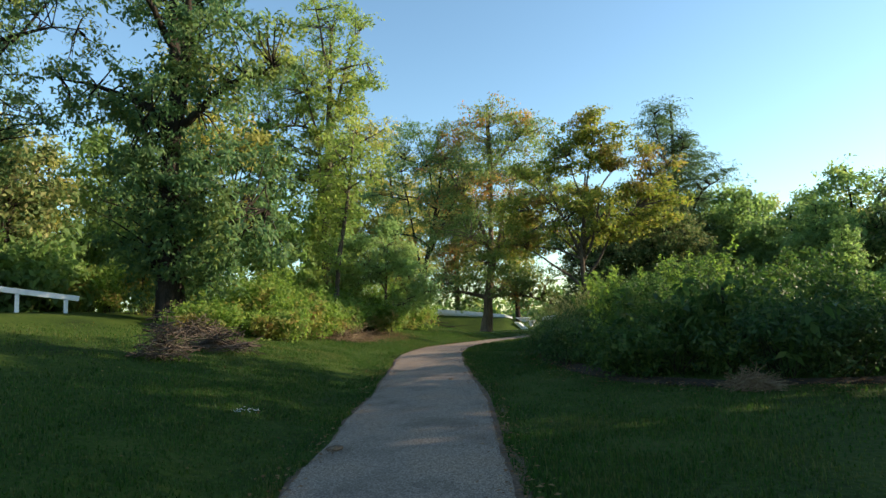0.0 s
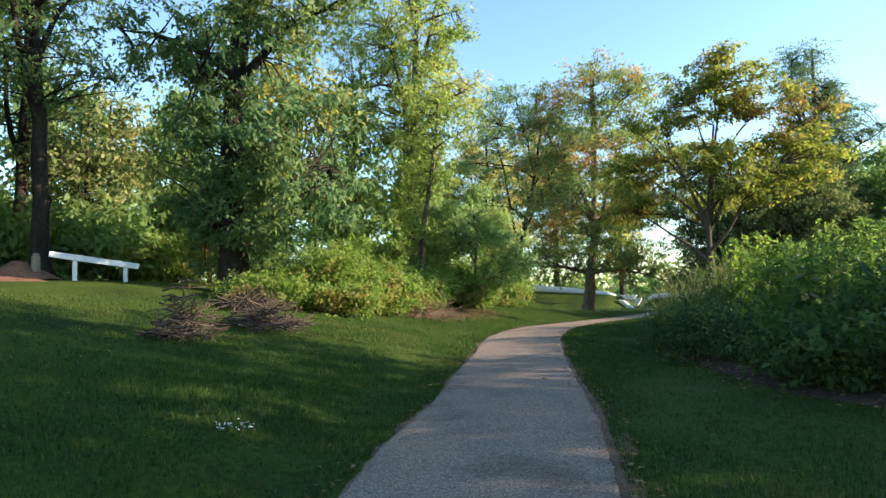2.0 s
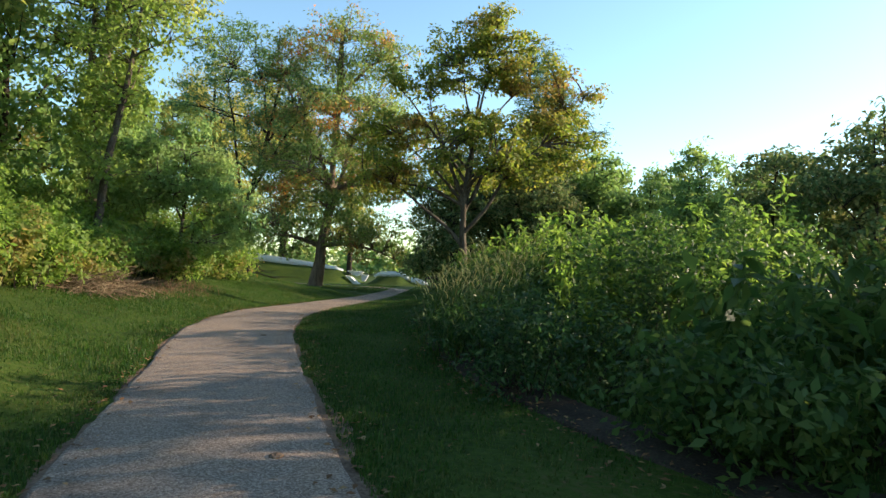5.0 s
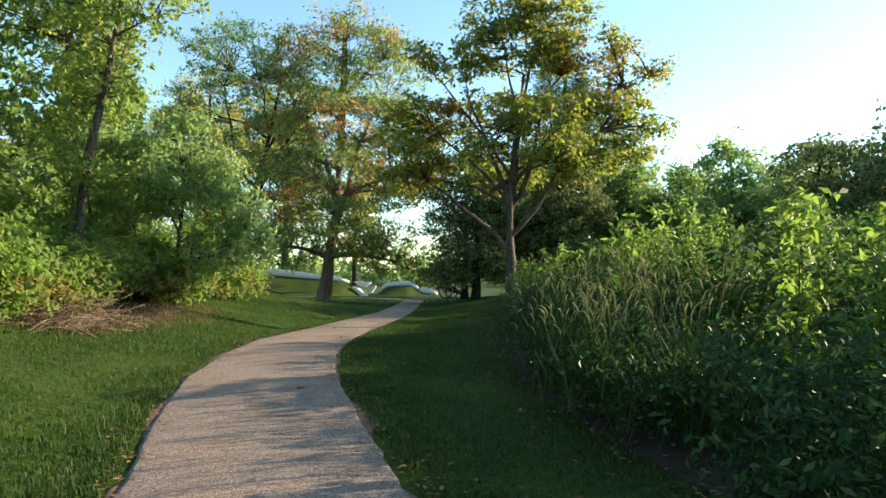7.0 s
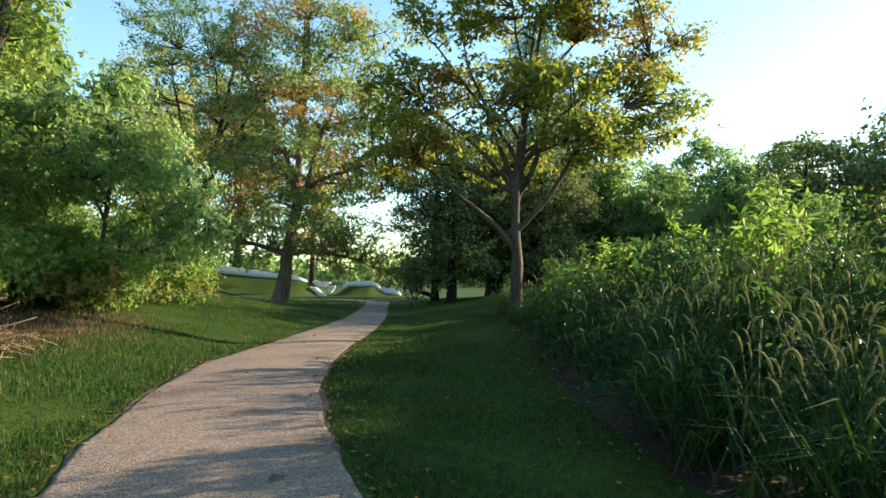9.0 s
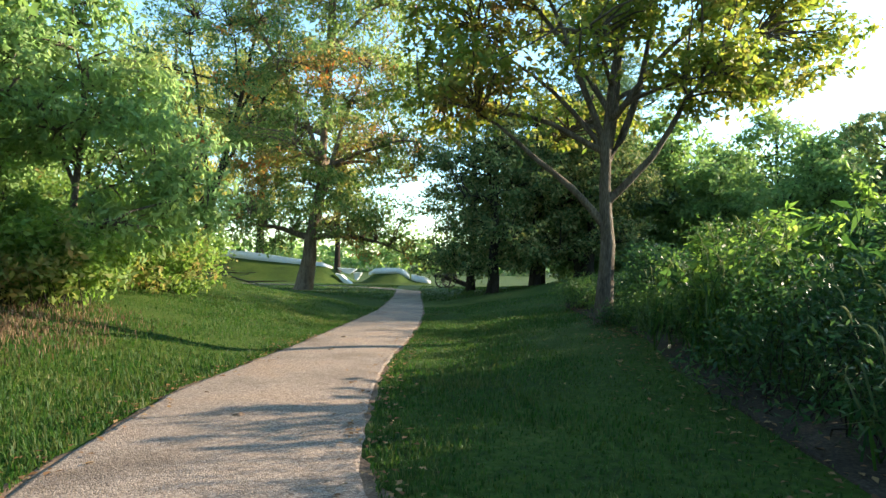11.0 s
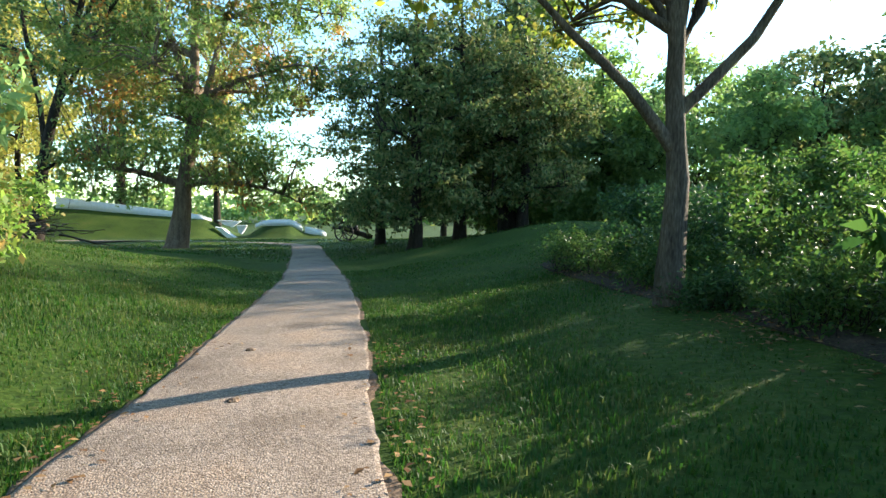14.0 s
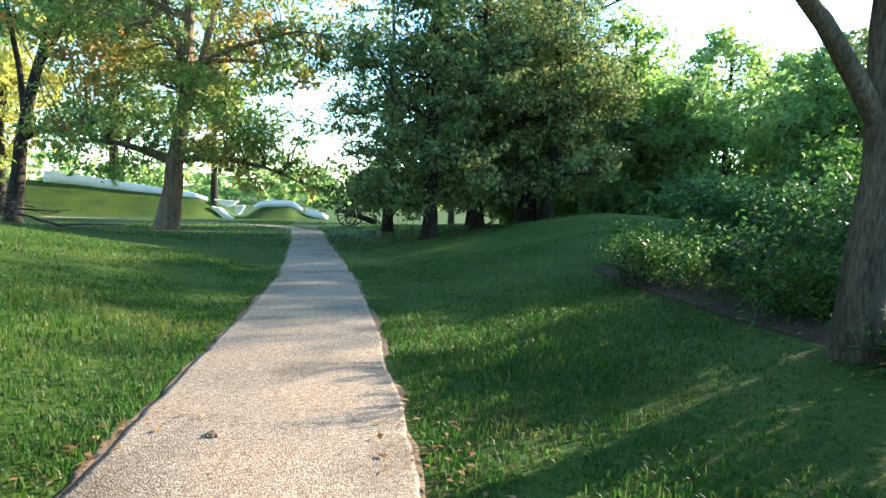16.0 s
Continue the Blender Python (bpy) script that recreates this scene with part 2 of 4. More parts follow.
# ---- mesh helpers ----
def np_mesh(name, verts, loops, sizes, material, even=False):
    me = bpy.data.meshes.new(name)
    verts, loops, sizes = np.asarray(verts, np.float32).reshape(-1, 3), np.asarray(loops, np.int32).ravel(), np.asarray(sizes, np.int32)
    me.vertices.add(len(verts))
    me.vertices.foreach_set("co", verts.ravel())
    me.loops.add(len(loops))
    me.loops.foreach_set("vertex_index", loops)
    me.polygons.add(len(sizes))
    starts = np.zeros(len(sizes), np.int32)
    starts[1:] = np.cumsum(sizes)[:-1]
    me.polygons.foreach_set("loop_start", starts)
    if even:
        me.polygons.foreach_set("use_smooth", np.ones(len(sizes), bool))
    me.materials.append(material)
    me.update(calc_edges=True)
    me.validate()
    return me


def joined(name, pieces, material, even=True):
    """One mesh from a list of (verts, quads or tris)."""
    vs, ls, ss, k = [], [], [], 0
    for v, f in pieces:
        vs.append(np.asarray(v, float).reshape(-1, 3))
        for face in f:
            ls.extend([i + k for i in face])
            ss.append(len(face))
        k += len(vs[-1])
    return np_mesh(name, np.concatenate(vs), ls, ss, material, even)


def thing(name, x, y, z, label, category, group="", kind=""):
    ob = new(name)
    ob.location = (x, y, z)
    return tagged(ob, label, category, group, kind)


def put_part(name, mesh, parent, label=""):
    ob = new(name, mesh)
    ob.parent = parent
    if label:
        ob["label"] = label
    return ob


def part(name, bm, material, parent, label=""):
    me = bpy.data.meshes.new(name)
    bm.to_mesh(me)
    bm.free()
    me.materials.append(material)
    return put_part(name, me, parent, label)


def box_bm(sx, sy, sz, m=None, bevel=0.01):
    bm = bmesh.new()
    bmesh.ops.create_cube(bm, size=1, matrix=(m or Matrix()) @ Matrix.Diagonal((sx, sy, sz, 1)))
    if bevel:
        bmesh.ops.bevel(bm, geom=bm.edges[:], offset=bevel, segments=1, affect='EDGES')
    return bm


def tube(points, radii, sides=7, wobble=0.0, rng=None):
    """A tapered tube along a line of points."""
    p = np.asarray(points, float)
    t = np.gradient(p, axis=0)
    t /= np.linalg.norm(t, axis=1, keepdims=True) + 1e-9
    ref = np.where(np.abs(t[:, 2:3]) > 0.9, [[1.0, 0, 0]], [[0, 0, 1.0]])
    a = np.cross(t, ref)
    a /= np.linalg.norm(a, axis=1, keepdims=True) + 1e-9
    b = np.cross(t, a)
    ang = np.arange(sides) * 2 * np.pi / sides
    r = np.asarray(radii, float)[:, None] * np.ones(sides)
    if wobble:
        r = r * (1 + wobble * (rng.random((len(p), sides)) - 0.5))
    v = p[:, None] + r[..., None] * (np.cos(ang)[None, :, None] * a[:, None] + np.sin(ang)[None, :, None] * b[:, None])
    n = len(p)
    f = [(i * sides + j, i * sides + (j + 1) % sides, (i + 1) * sides + (j + 1) % sides, (i + 1) * sides + j) for i in range(n - 1) for j in range(sides)]
    f.append(tuple(range((n - 1) * sides, n * sides)))
    return v.reshape(-1, 3), f


def bent(a, b, rng, sag=0.12, steps=6):
    """A gently crooked line from a to b that bows upwards."""
    a, b = np.asarray(a, float), np.asarray(b, float)
    k = np.linspace(0, 1, steps)[:, None]
    d = np.linalg.norm(b - a)
    p = a + (b - a) * k
    p[:, 2] += sag * d * np.sin(np.pi * k[:, 0])
    p[1:-1] += rng.normal(0, 0.04 * d, (steps - 2, 3))
    if steps > 5:
        for _ in range(2):
            p[1:-1] = 0.25 * p[:-2] + 0.5 * p[1:-1] + 0.25 * p[2:]
    return p


def leaves(centres, spread, per, size, rng, flat=0.7, slim=0.55, up=0.1, droop=0.0, lump=9):
    """Leaves in small sprays round each centre: pointed, lightly folded blades that face outwards from their spray."""
    centres = np.asarray(centres, float)
    k = max(1, round(per / lump))
    m = max(1, round(per / k))
    s = np.repeat(np.broadcast_to(np.asarray(spread, float), (len(centres),)), k)[:, None]
    c = np.repeat(centres, k, axis=0)
    out = rng.normal(0, 1, (len(c), 3))
    spray = c + out * s * [1, 1, flat] * 0.55
    out /= np.linalg.norm(out, axis=1, keepdims=True)
    n = len(c) * m
    p = np.repeat(spray, m, axis=0) + rng.normal(0, 1, (n, 3)) * np.repeat(s, m, axis=0) * [0.24, 0.24, 0.24 * flat]
    nrm = np.repeat(out, m, axis=0) * 0.8 + rng.normal(0, 0.65, (n, 3))
    nrm[:, 2] += up * 2 + 0.2
    nrm /= np.linalg.norm(nrm, axis=1, keepdims=True)
    a = np.cross(nrm, rng.normal(0, 1, (n, 3)))
    a[:, 2] -= droop
    a /= np.linalg.norm(a, axis=1, keepdims=True) + 1e-9
    b = np.cross(nrm, a)
    ln = (size * rng.uniform(0.6, 1.35, n))[:, None]
    fold = nrm * ln * 0.1
    v = np.stack([p, p + a * ln * 0.45 + b * ln * slim * 0.5 + fold, p + a * ln, p + a * ln * 0.45 - b * ln * slim * 0.5 + fold], 1)
    return v.reshape(-1, 3), n


def leaf_mesh(name, v, n, material):
    return np_mesh(name, v, np.arange(4 * n), np.full(n, 4), material)


def in_blobs(blobs, n, rng, inner=0.35):
    """Points in the outer part of a set of ellipsoids (x, y, z, rx, ry, rz)."""
    b = np.asarray(blobs, float)
    w = (b[:, 3] * b[:, 4] * b[:, 5]) ** 0.67
    pick = rng.choice(len(b), n, p=w / w.sum())
    d = rng.normal(0, 1, (n, 3))
    d /= np.linalg.norm(d, axis=1, keepdims=True)
    r = inner + (1 - inner) * rng.random(n) ** 0.6
    return b[pick, :3] + d * r[:, None] * b[pick, 3:]


def tree(name, label, x, y, trunk, r0, blobs, clusters, per, leaf, leaf_mat, bark, seed, limbs=6, spread=0.55, flat=0.7, slim=0.5, droop=0.0, split=0.35, sink=0.15, group="", category="tree", up=0.1, twig=1.0, parts_label="", reach=()):
    """A tree: tapered trunk along the given line (offsets from its foot), limbs, twigs to every spray of leaves, crown."""
    rng = np.random.default_rng(seed)
    root = thing(name, x, y, gz(x, y) - sink, label, category, group)
    tp = np.asarray(trunk, float)
    k = np.linspace(0, 1, 12)
    h = np.linspace(0, 1, len(tp))
    line = np.stack([np.interp(k, h, tp[:, i]) for i in range(3)], 1)
    line[1:-1, :2] += rng.normal(0, r0 * 0.08, (10, 2))
    rad = r0 * (1 - 0.78 * k)
    rad[0] *= 1.55
    rad[1] *= 1.08
    foot = line[0] + (line[1] - line[0]) * 0.25
    line = np.insert(line, 1, foot, axis=0)
    rad = np.insert(rad, 1, r0 * 1.2)
    put_part("trunk", joined("trunk", [tube(line, rad, 11, 0.16, rng)], bark), root)
    cen = in_blobs(blobs, clusters, rng)
    # limbs reach to far-spread sprays; the rest hang on the nearest limb
    ends = [cen[rng.integers(len(cen))]]
    for _ in range(limbs - 1):
        d = np.min([np.linalg.norm(cen - e, axis=1) for e in ends], axis=0)
        ends.append(cen[int(np.argmax(d))])
    runs, wood, twigs = [], [], []
    for i, e in enumerate(ends):
        s = split + (0.95 - split) * (i / max(limbs - 1, 1)) * rng.uniform(0.7, 1.0)
        hz = line[0][2] + s * (line[-1][2] - line[0][2])
        hz = min(hz, max(e[2] - 0.15 * np.linalg.norm(e[:2]), line[0][2] + 0.8 * split * (line[-1][2] - line[0][2])))
        a = np.array([np.interp(hz, line[:, 2], line[:, j]) for j in range(3)])
        run = bent(a, a + (e - a) * 0.93, rng, 0.1, 8)
        rr = r0 * (0.5 - 0.25 * s) * np.linspace(1, 0.16, 8)
        runs.append(run)
        wood.append([tube(run, np.maximum(rr, 0.012 * twig), 7)])
    for start, e, thick in reach:
        a = np.array([np.interp(start, line[:, 2], line[:, j]) for j in range(3)])
        run = bent(a, e, rng, 0.05, 8)
        runs.append(run)
        wood.append([tube(run, r0 * thick * np.linspace(1, 0.22, 8), 8)])
    every = np.concatenate([q[2:] for q in runs] + [line[7:]])
    owner = np.concatenate([np.full(6, i) for i in range(len(runs))] + [np.full(len(line) - 7, 0)])
    for c in cen:
        d = np.linalg.norm(every - c, axis=1) + 0.6 * np.maximum(every[:, 2] - c[2], 0)
        j = int(np.argmin(d))
        twigs.append(tube(bent(every[j], c, rng, 0.06, 4), np.linspace(0.02, 0.006, 4) * (0.5 + r0) * 2 * twig, 4))
    for w in wood:
        put_part("limb", joined("limb", w, bark), root)
    tagged(put_part("twigwork", joined("twigwork", twigs, bark), root), kind="stuff")
    v, n = leaves(cen, spread, per, leaf, rng, flat, slim, up, droop)
    put_part("crown", leaf_mesh("crown", v, n, leaf_mat), root, parts_label)
    return root


def shrub(name, label, x, y, blobs, clusters, per, leaf, mat, seed, spread=0.28, slim=0.5, group="", stems=14, up=0.15, flat=0.8, category="shrub", wood=None, droop=0.0):
    """A bush: many thin stems from its foot, and leaves on them down to the ground."""
    rng = np.random.default_rng(seed)
    root = thing(name, x, y, gz(x, y) - 0.05, label, category, group)
    cen = in_blobs(blobs, clusters, rng, 0.3)
    low = ground_z(cen[:, 0] + x, cen[:, 1] + y) - gz(x, y) + 0.1
    cen[:, 2] = np.maximum(cen[:, 2], low + 0.15 * rng.random(len(cen)))
    w = []
    foot = np.asarray(blobs, float)
    for c in cen[:: max(1, len(cen) // (stems * 3))]:
        b = foot[rng.integers(len(foot))]
        a = np.array([c[0] * 0.6 + b[0] * 0.4 + rng.normal(0, 0.1), c[1] * 0.6 + b[1] * 0.4 + rng.normal(0, 0.1), 0.0])
        a[2] = gz(a[0] + x, a[1] + y) - gz(x, y)
        w.append(tube(bent(a, c, rng, 0.05, 5), np.linspace(0.008, 0.003, 5), 4))
    tagged(put_part("stemwork", joined("stemwork", w, wood or BARK_DARK), root), kind="stuff")
    v, n = leaves(cen, spread, per, leaf, rng, flat, slim, up, droop)
    put_part("foliage", leaf_mesh("foliage", v, n, mat), root)
    return root


# ---- ground ----
def axis(knots):
    out = []
    for (a, b, step) in knots:
        out += list(np.arange(a, b, step))
    return np.array(out + [knots[-1][1]])


gx = axis([(-1500, -200, 260), (-200, -60, 20), (-60, -16, 2.2), (-16, 10, 0.4), (10, 40, 1.5), (40, 200, 20), (200, 1500, 260)])
gy = axis([(-1500, -200, 260), (-200, -40, 20), (-40, -10, 2), (-10, 30, 0.4), (30, 80, 0.9), (80, 200, 8), (200, 1500, 260)])
X, Y = np.meshgrid(gx, gy)
Z = ground_z(X, Y)
near = (np.abs(X) < 30) & (Y > -30) & (Y < 70)
bumps = np.array([noise.noise((a * 0.9, b * 0.9, 0)) * 0.03 + noise.noise((a * 0.25, b * 0.25, 5)) * 0.05 for a, b in zip(X.ravel(), Y.ravel())]).reshape(X.shape)
mid = 0.5 * (np.interp(Y, EDGE_Y, EDGE_L) + np.interp(Y, EDGE_Y, EDGE_R))
away = smooth(np.abs(X - mid), 0.8, 1.8)
Z = Z + np.where(near, bumps * away, 0)
cols = len(gx)
idx = np.arange(cols * len(gy)).reshape(len(gy), cols)
quads = np.stack([idx[:-1, :-1], idx[:-1, 1:], idx[1:, 1:], idx[1:, :-1]], -1).reshape(-1, 4)
ground = new("ground", np_mesh("ground", np.stack([X, Y, Z], -1), quads, np.full(len(quads), 4), LAWN, True))
tagged(ground, "mown green grass lawn with gentle banks", "ground", kind="structure")


def strip(name, ys, left, right, lift, crown, material, across=8):
    """A ribbon laid on the ground between two lines of edge points."""
    k = np.concatenate([[0, 0.012, 0.03], np.linspace(0, 1, across + 1)[1:-1], [0.97, 0.988, 1]])
    px = left[:, None, :] + (right - left)[:, None, :] * k[None, :, None]
    z = ground_z(px[..., 0], px[..., 1]) + lift + crown * np.sin(np.pi * k)[None]
    z[:, 0] -= lift + 0.014
    z[:, -1] -= lift + 0.014
    v = np.concatenate([px, z[..., None]], -1)
    n, c = v.shape[:2]
    i = np.arange(n * c).reshape(n, c)
    q = np.stack([i[:-1, :-1], i[:-1, 1:], i[1:, 1:], i[1:, :-1]], -1).reshape(-1, 4)
    return new(name, np_mesh(name, v, q, np.full(len(q), 4), material, True))


ys = np.concatenate([np.arange(-30, 25, 0.15), np.arange(25, 46, 0.5)])
lx, rx = np.interp(ys, EDGE_Y, EDGE_L), np.interp(ys, EDGE_Y, EDGE_R)
ker = np.ones(9) / 9
lx[4:-4], rx[4:-4] = np.convolve(lx, ker, 'valid'), np.convolve(rx, ker, 'valid')
rag = np.array([[noise.noise((0.0, b * 0.9, s)) * 0.05 + noise.noise((3.0, b * 5.0, s)) * 0.03 for b in ys] for s in (1, 9)])
bend = np.linspace(0, 1, 24)
cl = np.stack([-4.75 - 16 * bend ** 2, 46 + 8.5 * np.sin(bend * np.pi / 2)], 1)
tg = np.gradient(cl, axis=0)
tg /= np.linalg.norm(tg, axis=1, keepdims=True)
nl = np.stack([-tg[:, 1], tg[:, 0]], 1)
left = np.concatenate([np.stack([lx + rag[0], ys], 1), (cl + nl * 0.75)[1:]])
right = np.concatenate([np.stack([rx + rag[1], ys], 1), (cl - nl * 0.75)[1:]])
vy = left[:, 1]
vr = np.array([[max(0.0, 0.035 + 0.2 * noise.noise((7.0, b * 0.8, s)) + 0.1 * noise.noise((1.0, b * 4.0, s))) + ((0.13 + 0.22 * noise.noise((4.0, b * 1.3, 3.0))) * (b < 1.5) if s == 5 else 0) for b in vy] for s in (2, 5)])
verge = strip("path_verge", ys, left - vr[0][:, None] * [[1, 0]], right + vr[1][:, None] * [[1, 0]], 0.008, 0.0, DIRT, 10)
tagged(verge, "bare brown earth along the edges of the path", "path verge", kind="structure")
path = strip("path", ys, left, right, 0.015, 0.02, GRAVEL)
tagged(path, "pale grey fine gravel footpath winding through lawn", "path", kind="structure")

# ---- earthworks with white facing ----
def white_wall(name, label, xs, low, high, depth):
    """A white boarded facing that follows the crest of the earthwork."""
    root = thing(name, xs[0], WALL_Y, 0, label, "revetment", "white facings of the earthworks")
    n, v, f = len(xs), [], []
    for i in range(n):
        a = xs[i] - xs[0]
        v += [(a, 0, low[i]), (a, depth, low[i]), (a, depth, high[i]), (a, 0.1, high[i])]
    for i in range(n - 1):
        for k in range(4):
            f.append((4 * i + k, 4 * i + (k + 1) % 4, 4 * i + 4 + (k + 1) % 4, 4 * i + 4 + k))
    f += [(3, 2, 1, 0), tuple(range(4 * n - 4, 4 * n))]
    put_part("facing", joined("facing", [(v, f)], WHITE, False), root)
    rim = [(q[0], q[1], q[2] + dz) for q0 in zip(v[3::4], v[2::4]) for q in q0 for dz in (0.0, 0.07)]
    g = []
    for i in range(n - 1):
        a, b = 4 * i, 4 * i + 4
        g += [(a, b, b + 1, a + 1), (a + 1, b + 1, b + 3, a + 3), (a + 3, b + 3, b + 2, a + 2)]
    put_part("coping", joined("coping", [(rim, g)], WHITE, False), root)
    return root


xs = np.linspace(-24.9, -12.7, 13)
white_wall("long_revetment", "long low white boarded facing on a grassy earthwork", xs, np.interp(xs, WORK_X, WORK_Z) - 0.15, np.interp(xs, [-24.9, -19.15, -13.2, -12.7], [1.99, 1.34, 0.58, 0.32]), 0.3)
xs = np.linspace(-9.05, -5.0, 16)
white_wall("curved_revetment", "curved white facing round a grassy gun mound", xs, np.interp(xs, [-9.05, -8.5, -6, -5], [-0.4, -0.25, -0.2, -0.75]), np.interp(xs, [-9.05, -8.5, -7.6, -6, -5.5, -5.0], [-0.22, 0.15, 0.27, 0.28, 0.05, -0.3]), 0.25)
xs = np.linspace(-4.8, -2.9, 6)
white_wall("low_revetment", "low white end piece of the facing beside the gun mound", xs, np.interp(xs, [-4.8, -2.9], [-1.2, -1.25]), np.interp(xs, [-4.8, -4.2, -3.4, -2.9], [-0.32, -0.42, -0.58, -0.9]), 0.25)


def embrasure(corners, y, depth, label):
    """A white boarded cheek of a gun opening: a slanting slab with four corners (x, z)."""
    x0, z0 = corners[0]
    root = thing("gun_embrasure", x0, y, z0, label, "embrasure", "gun embrasures")
    bm = bmesh.new()
    front = [bm.verts.new((x - x0, 0, z - z0)) for x, z in corners]
    back = [bm.verts.new((x - x0 + 0.1, depth, z - z0 + 0.06)) for x, z in corners]
    bm.faces.new(front)
    bm.faces.new(back[::-1])
    for i in range(len(corners)):
        j = (i + 1) % len(corners)
        bm.faces.new((front[i], back[i], back[j], front[j]))
    bmesh.ops.recalc_face_normals(bm, faces=bm.faces[:])
    part("cheek", bm, WHITE, root)
    (xa, za), (xb, zb) = corners[0], corners[1]
    slope = math.degrees(math.atan2(zb - za, xb - xa))
    part("cap", box_bm(math.hypot(xb - xa, zb - za) * 1.04, depth + 0.12, 0.07, pose((xb - xa) / 2, depth / 2, (zb - za) / 2 + 0.05, 0, -slope, 0), 0.01), WHITE, root)


embrasure([(-12.1, 0.16), (-10.3, 0.08), (-10.95, -0.35), (-11.5, -0.2)], 63.9, 0.5, "wide white cheek at the back of a gun opening")
embrasure([(-12.06, -0.38), (-11.45, -0.5), (-10.45, -1.3), (-11.1, -1.3)], 62.6, 0.4, "slanting white cheek of a gun opening in the earthwork")
embrasure([(-10.5, -0.28), (-9.75, -0.27), (-10.15, -0.95), (-10.4, -0.8)], 63.7, 0.4, "small white cheek of a gun opening beside the mound")

# ---- cannon by the path's far end ----
def cannon(x, y, turn):
    root = thing("cannon", x, y, gz(x, y), "dark iron field cannon on a wheeled wooden carriage", "cannon")
    root.rotation_euler = (0, 0, radians(turn))
    bm = bmesh.new()
    prof = [(0, 0.0), (0, 0.09), (0.06, 0.17), (0.12, 0.19), (0.6, 0.17), (0.65, 0.155), (1.5, 0.125), (1.7, 0.12), (1.78, 0.15), (1.85, 0.14), (1.85, 0.06)]
    rings = []
    for px, r in prof:
        rings.append([bm.verts.new((px - 0.8, r * math.cos(a), 0.95 + r * math.sin(a))) for a in [i * math.tau / 14 for i in range(14)]])
    for r1, r2 in zip(rings, rings[1:]):
        for i in range(14):
            bm.faces.new((r1[i], r1[(i + 1) % 14], r2[(i + 1) % 14], r2[i]))
    part("barrel", bm, IRON, root)
    for s in (-0.26, 0.26):
        part("carriage_cheek", box_bm(2.1, 0.09, 0.3, pose(-0.75, s, 0.62, 0, -17, 0), 0.02), BARK_DARK, root)
    part("axle", box_bm(0.12, 1.5, 0.12, pose(0, 0, 0.68), 0.02), IRON, root)
    for s in (-0.72, 0.72):
        bm = bmesh.new()
        m = pose(0, s, 0.68, 90, 0, 0)
        for i in range(24):
            a0, a1 = i * math.tau / 24, (i + 1) * math.tau / 24
            q = []
            for a in (a0, a1):
                for r in (0.6, 0.68):
                    for zz in (-0.04, 0.04):
                        q.append(bm.verts.new(m @ Vector((r * math.cos(a), r * math.sin(a), zz))))
            for f in ((0, 4, 5, 1), (2, 3, 7, 6), (0, 2, 6, 4), (1, 5, 7, 3)):
                bm.faces.new([q[j] for j in f])
        wheel = part("wheel", bm, IRON, root)
        for i in range(12):
            a = i * math.tau / 12
            part("spoke", box_bm(0.56, 0.04, 0.04, m @ pose(0.33 * math.cos(a), 0.33 * math.sin(a), 0, 0, 0, math.degrees(a)), 0), BARK_DARK, wheel)
        bm = bmesh.new()
        bmesh.ops.create_cone(bm, cap_ends=True, segments=12, radius1=0.1, radius2=0.08, depth=0.22, matrix=m)
        part("hub", bm, IRON, wheel)


cannon(-1.3, 52.0, 160)

# ---- white rail and old posts by the wood ----
def rail_fence():
    ax, ay, bx, by = -12.95, 0.2, -11.75, 2.0
    root = thing("rail_fence", (ax + bx) / 2, (ay + by) / 2, gz(-12.35, 1.1), "short white-painted timber rail on two posts at the wood's edge", "fence")
    d = math.degrees(math.atan2(by - ay, bx - ax))
    tilt = 9.5
    part("rail", box_bm(2.15, 0.06, 0.16, pose(0, 0, 0.56, 0, tilt, d), 0.01), WHITE, root)
    for k in (-0.55, 0.65):
        px, py = math.cos(radians(d)) * k, math.sin(radians(d)) * k
        zg = gz(-12.35 + px, 1.1 + py) - gz(-12.35, 1.1)
        top = 0.56 - math.sin(radians(tilt)) * k
        part("post", box_bm(0.11, 0.1, top - zg + 0.25, pose(px, py + 0.09, (top + zg - 0.25) / 2, 0, 0, d), 0.01), WHITE, root)


rail_fence()
for px, py, hh, lean in ((-14.7, -0.5, 1.15, 4), (-13.9, 0.4, 0.75, -2)):
    root = thing("wooden_post", px, py, gz(px, py) - 0.15, "weathered wooden fence post standing in bare red earth", "post", "old posts")
    part("shaft", box_bm(0.17, 0.16, hh + 0.15, pose(0, 0, hh / 2, 0, lean, 10), 0.02), TIMBER, root)
    part("pointed_top", box_bm(0.13, 0.12, 0.08, pose(math.sin(radians(lean)) * hh / 2, 0, hh + 0.1, 0, lean, 10), 0.02), TIMBER, root)


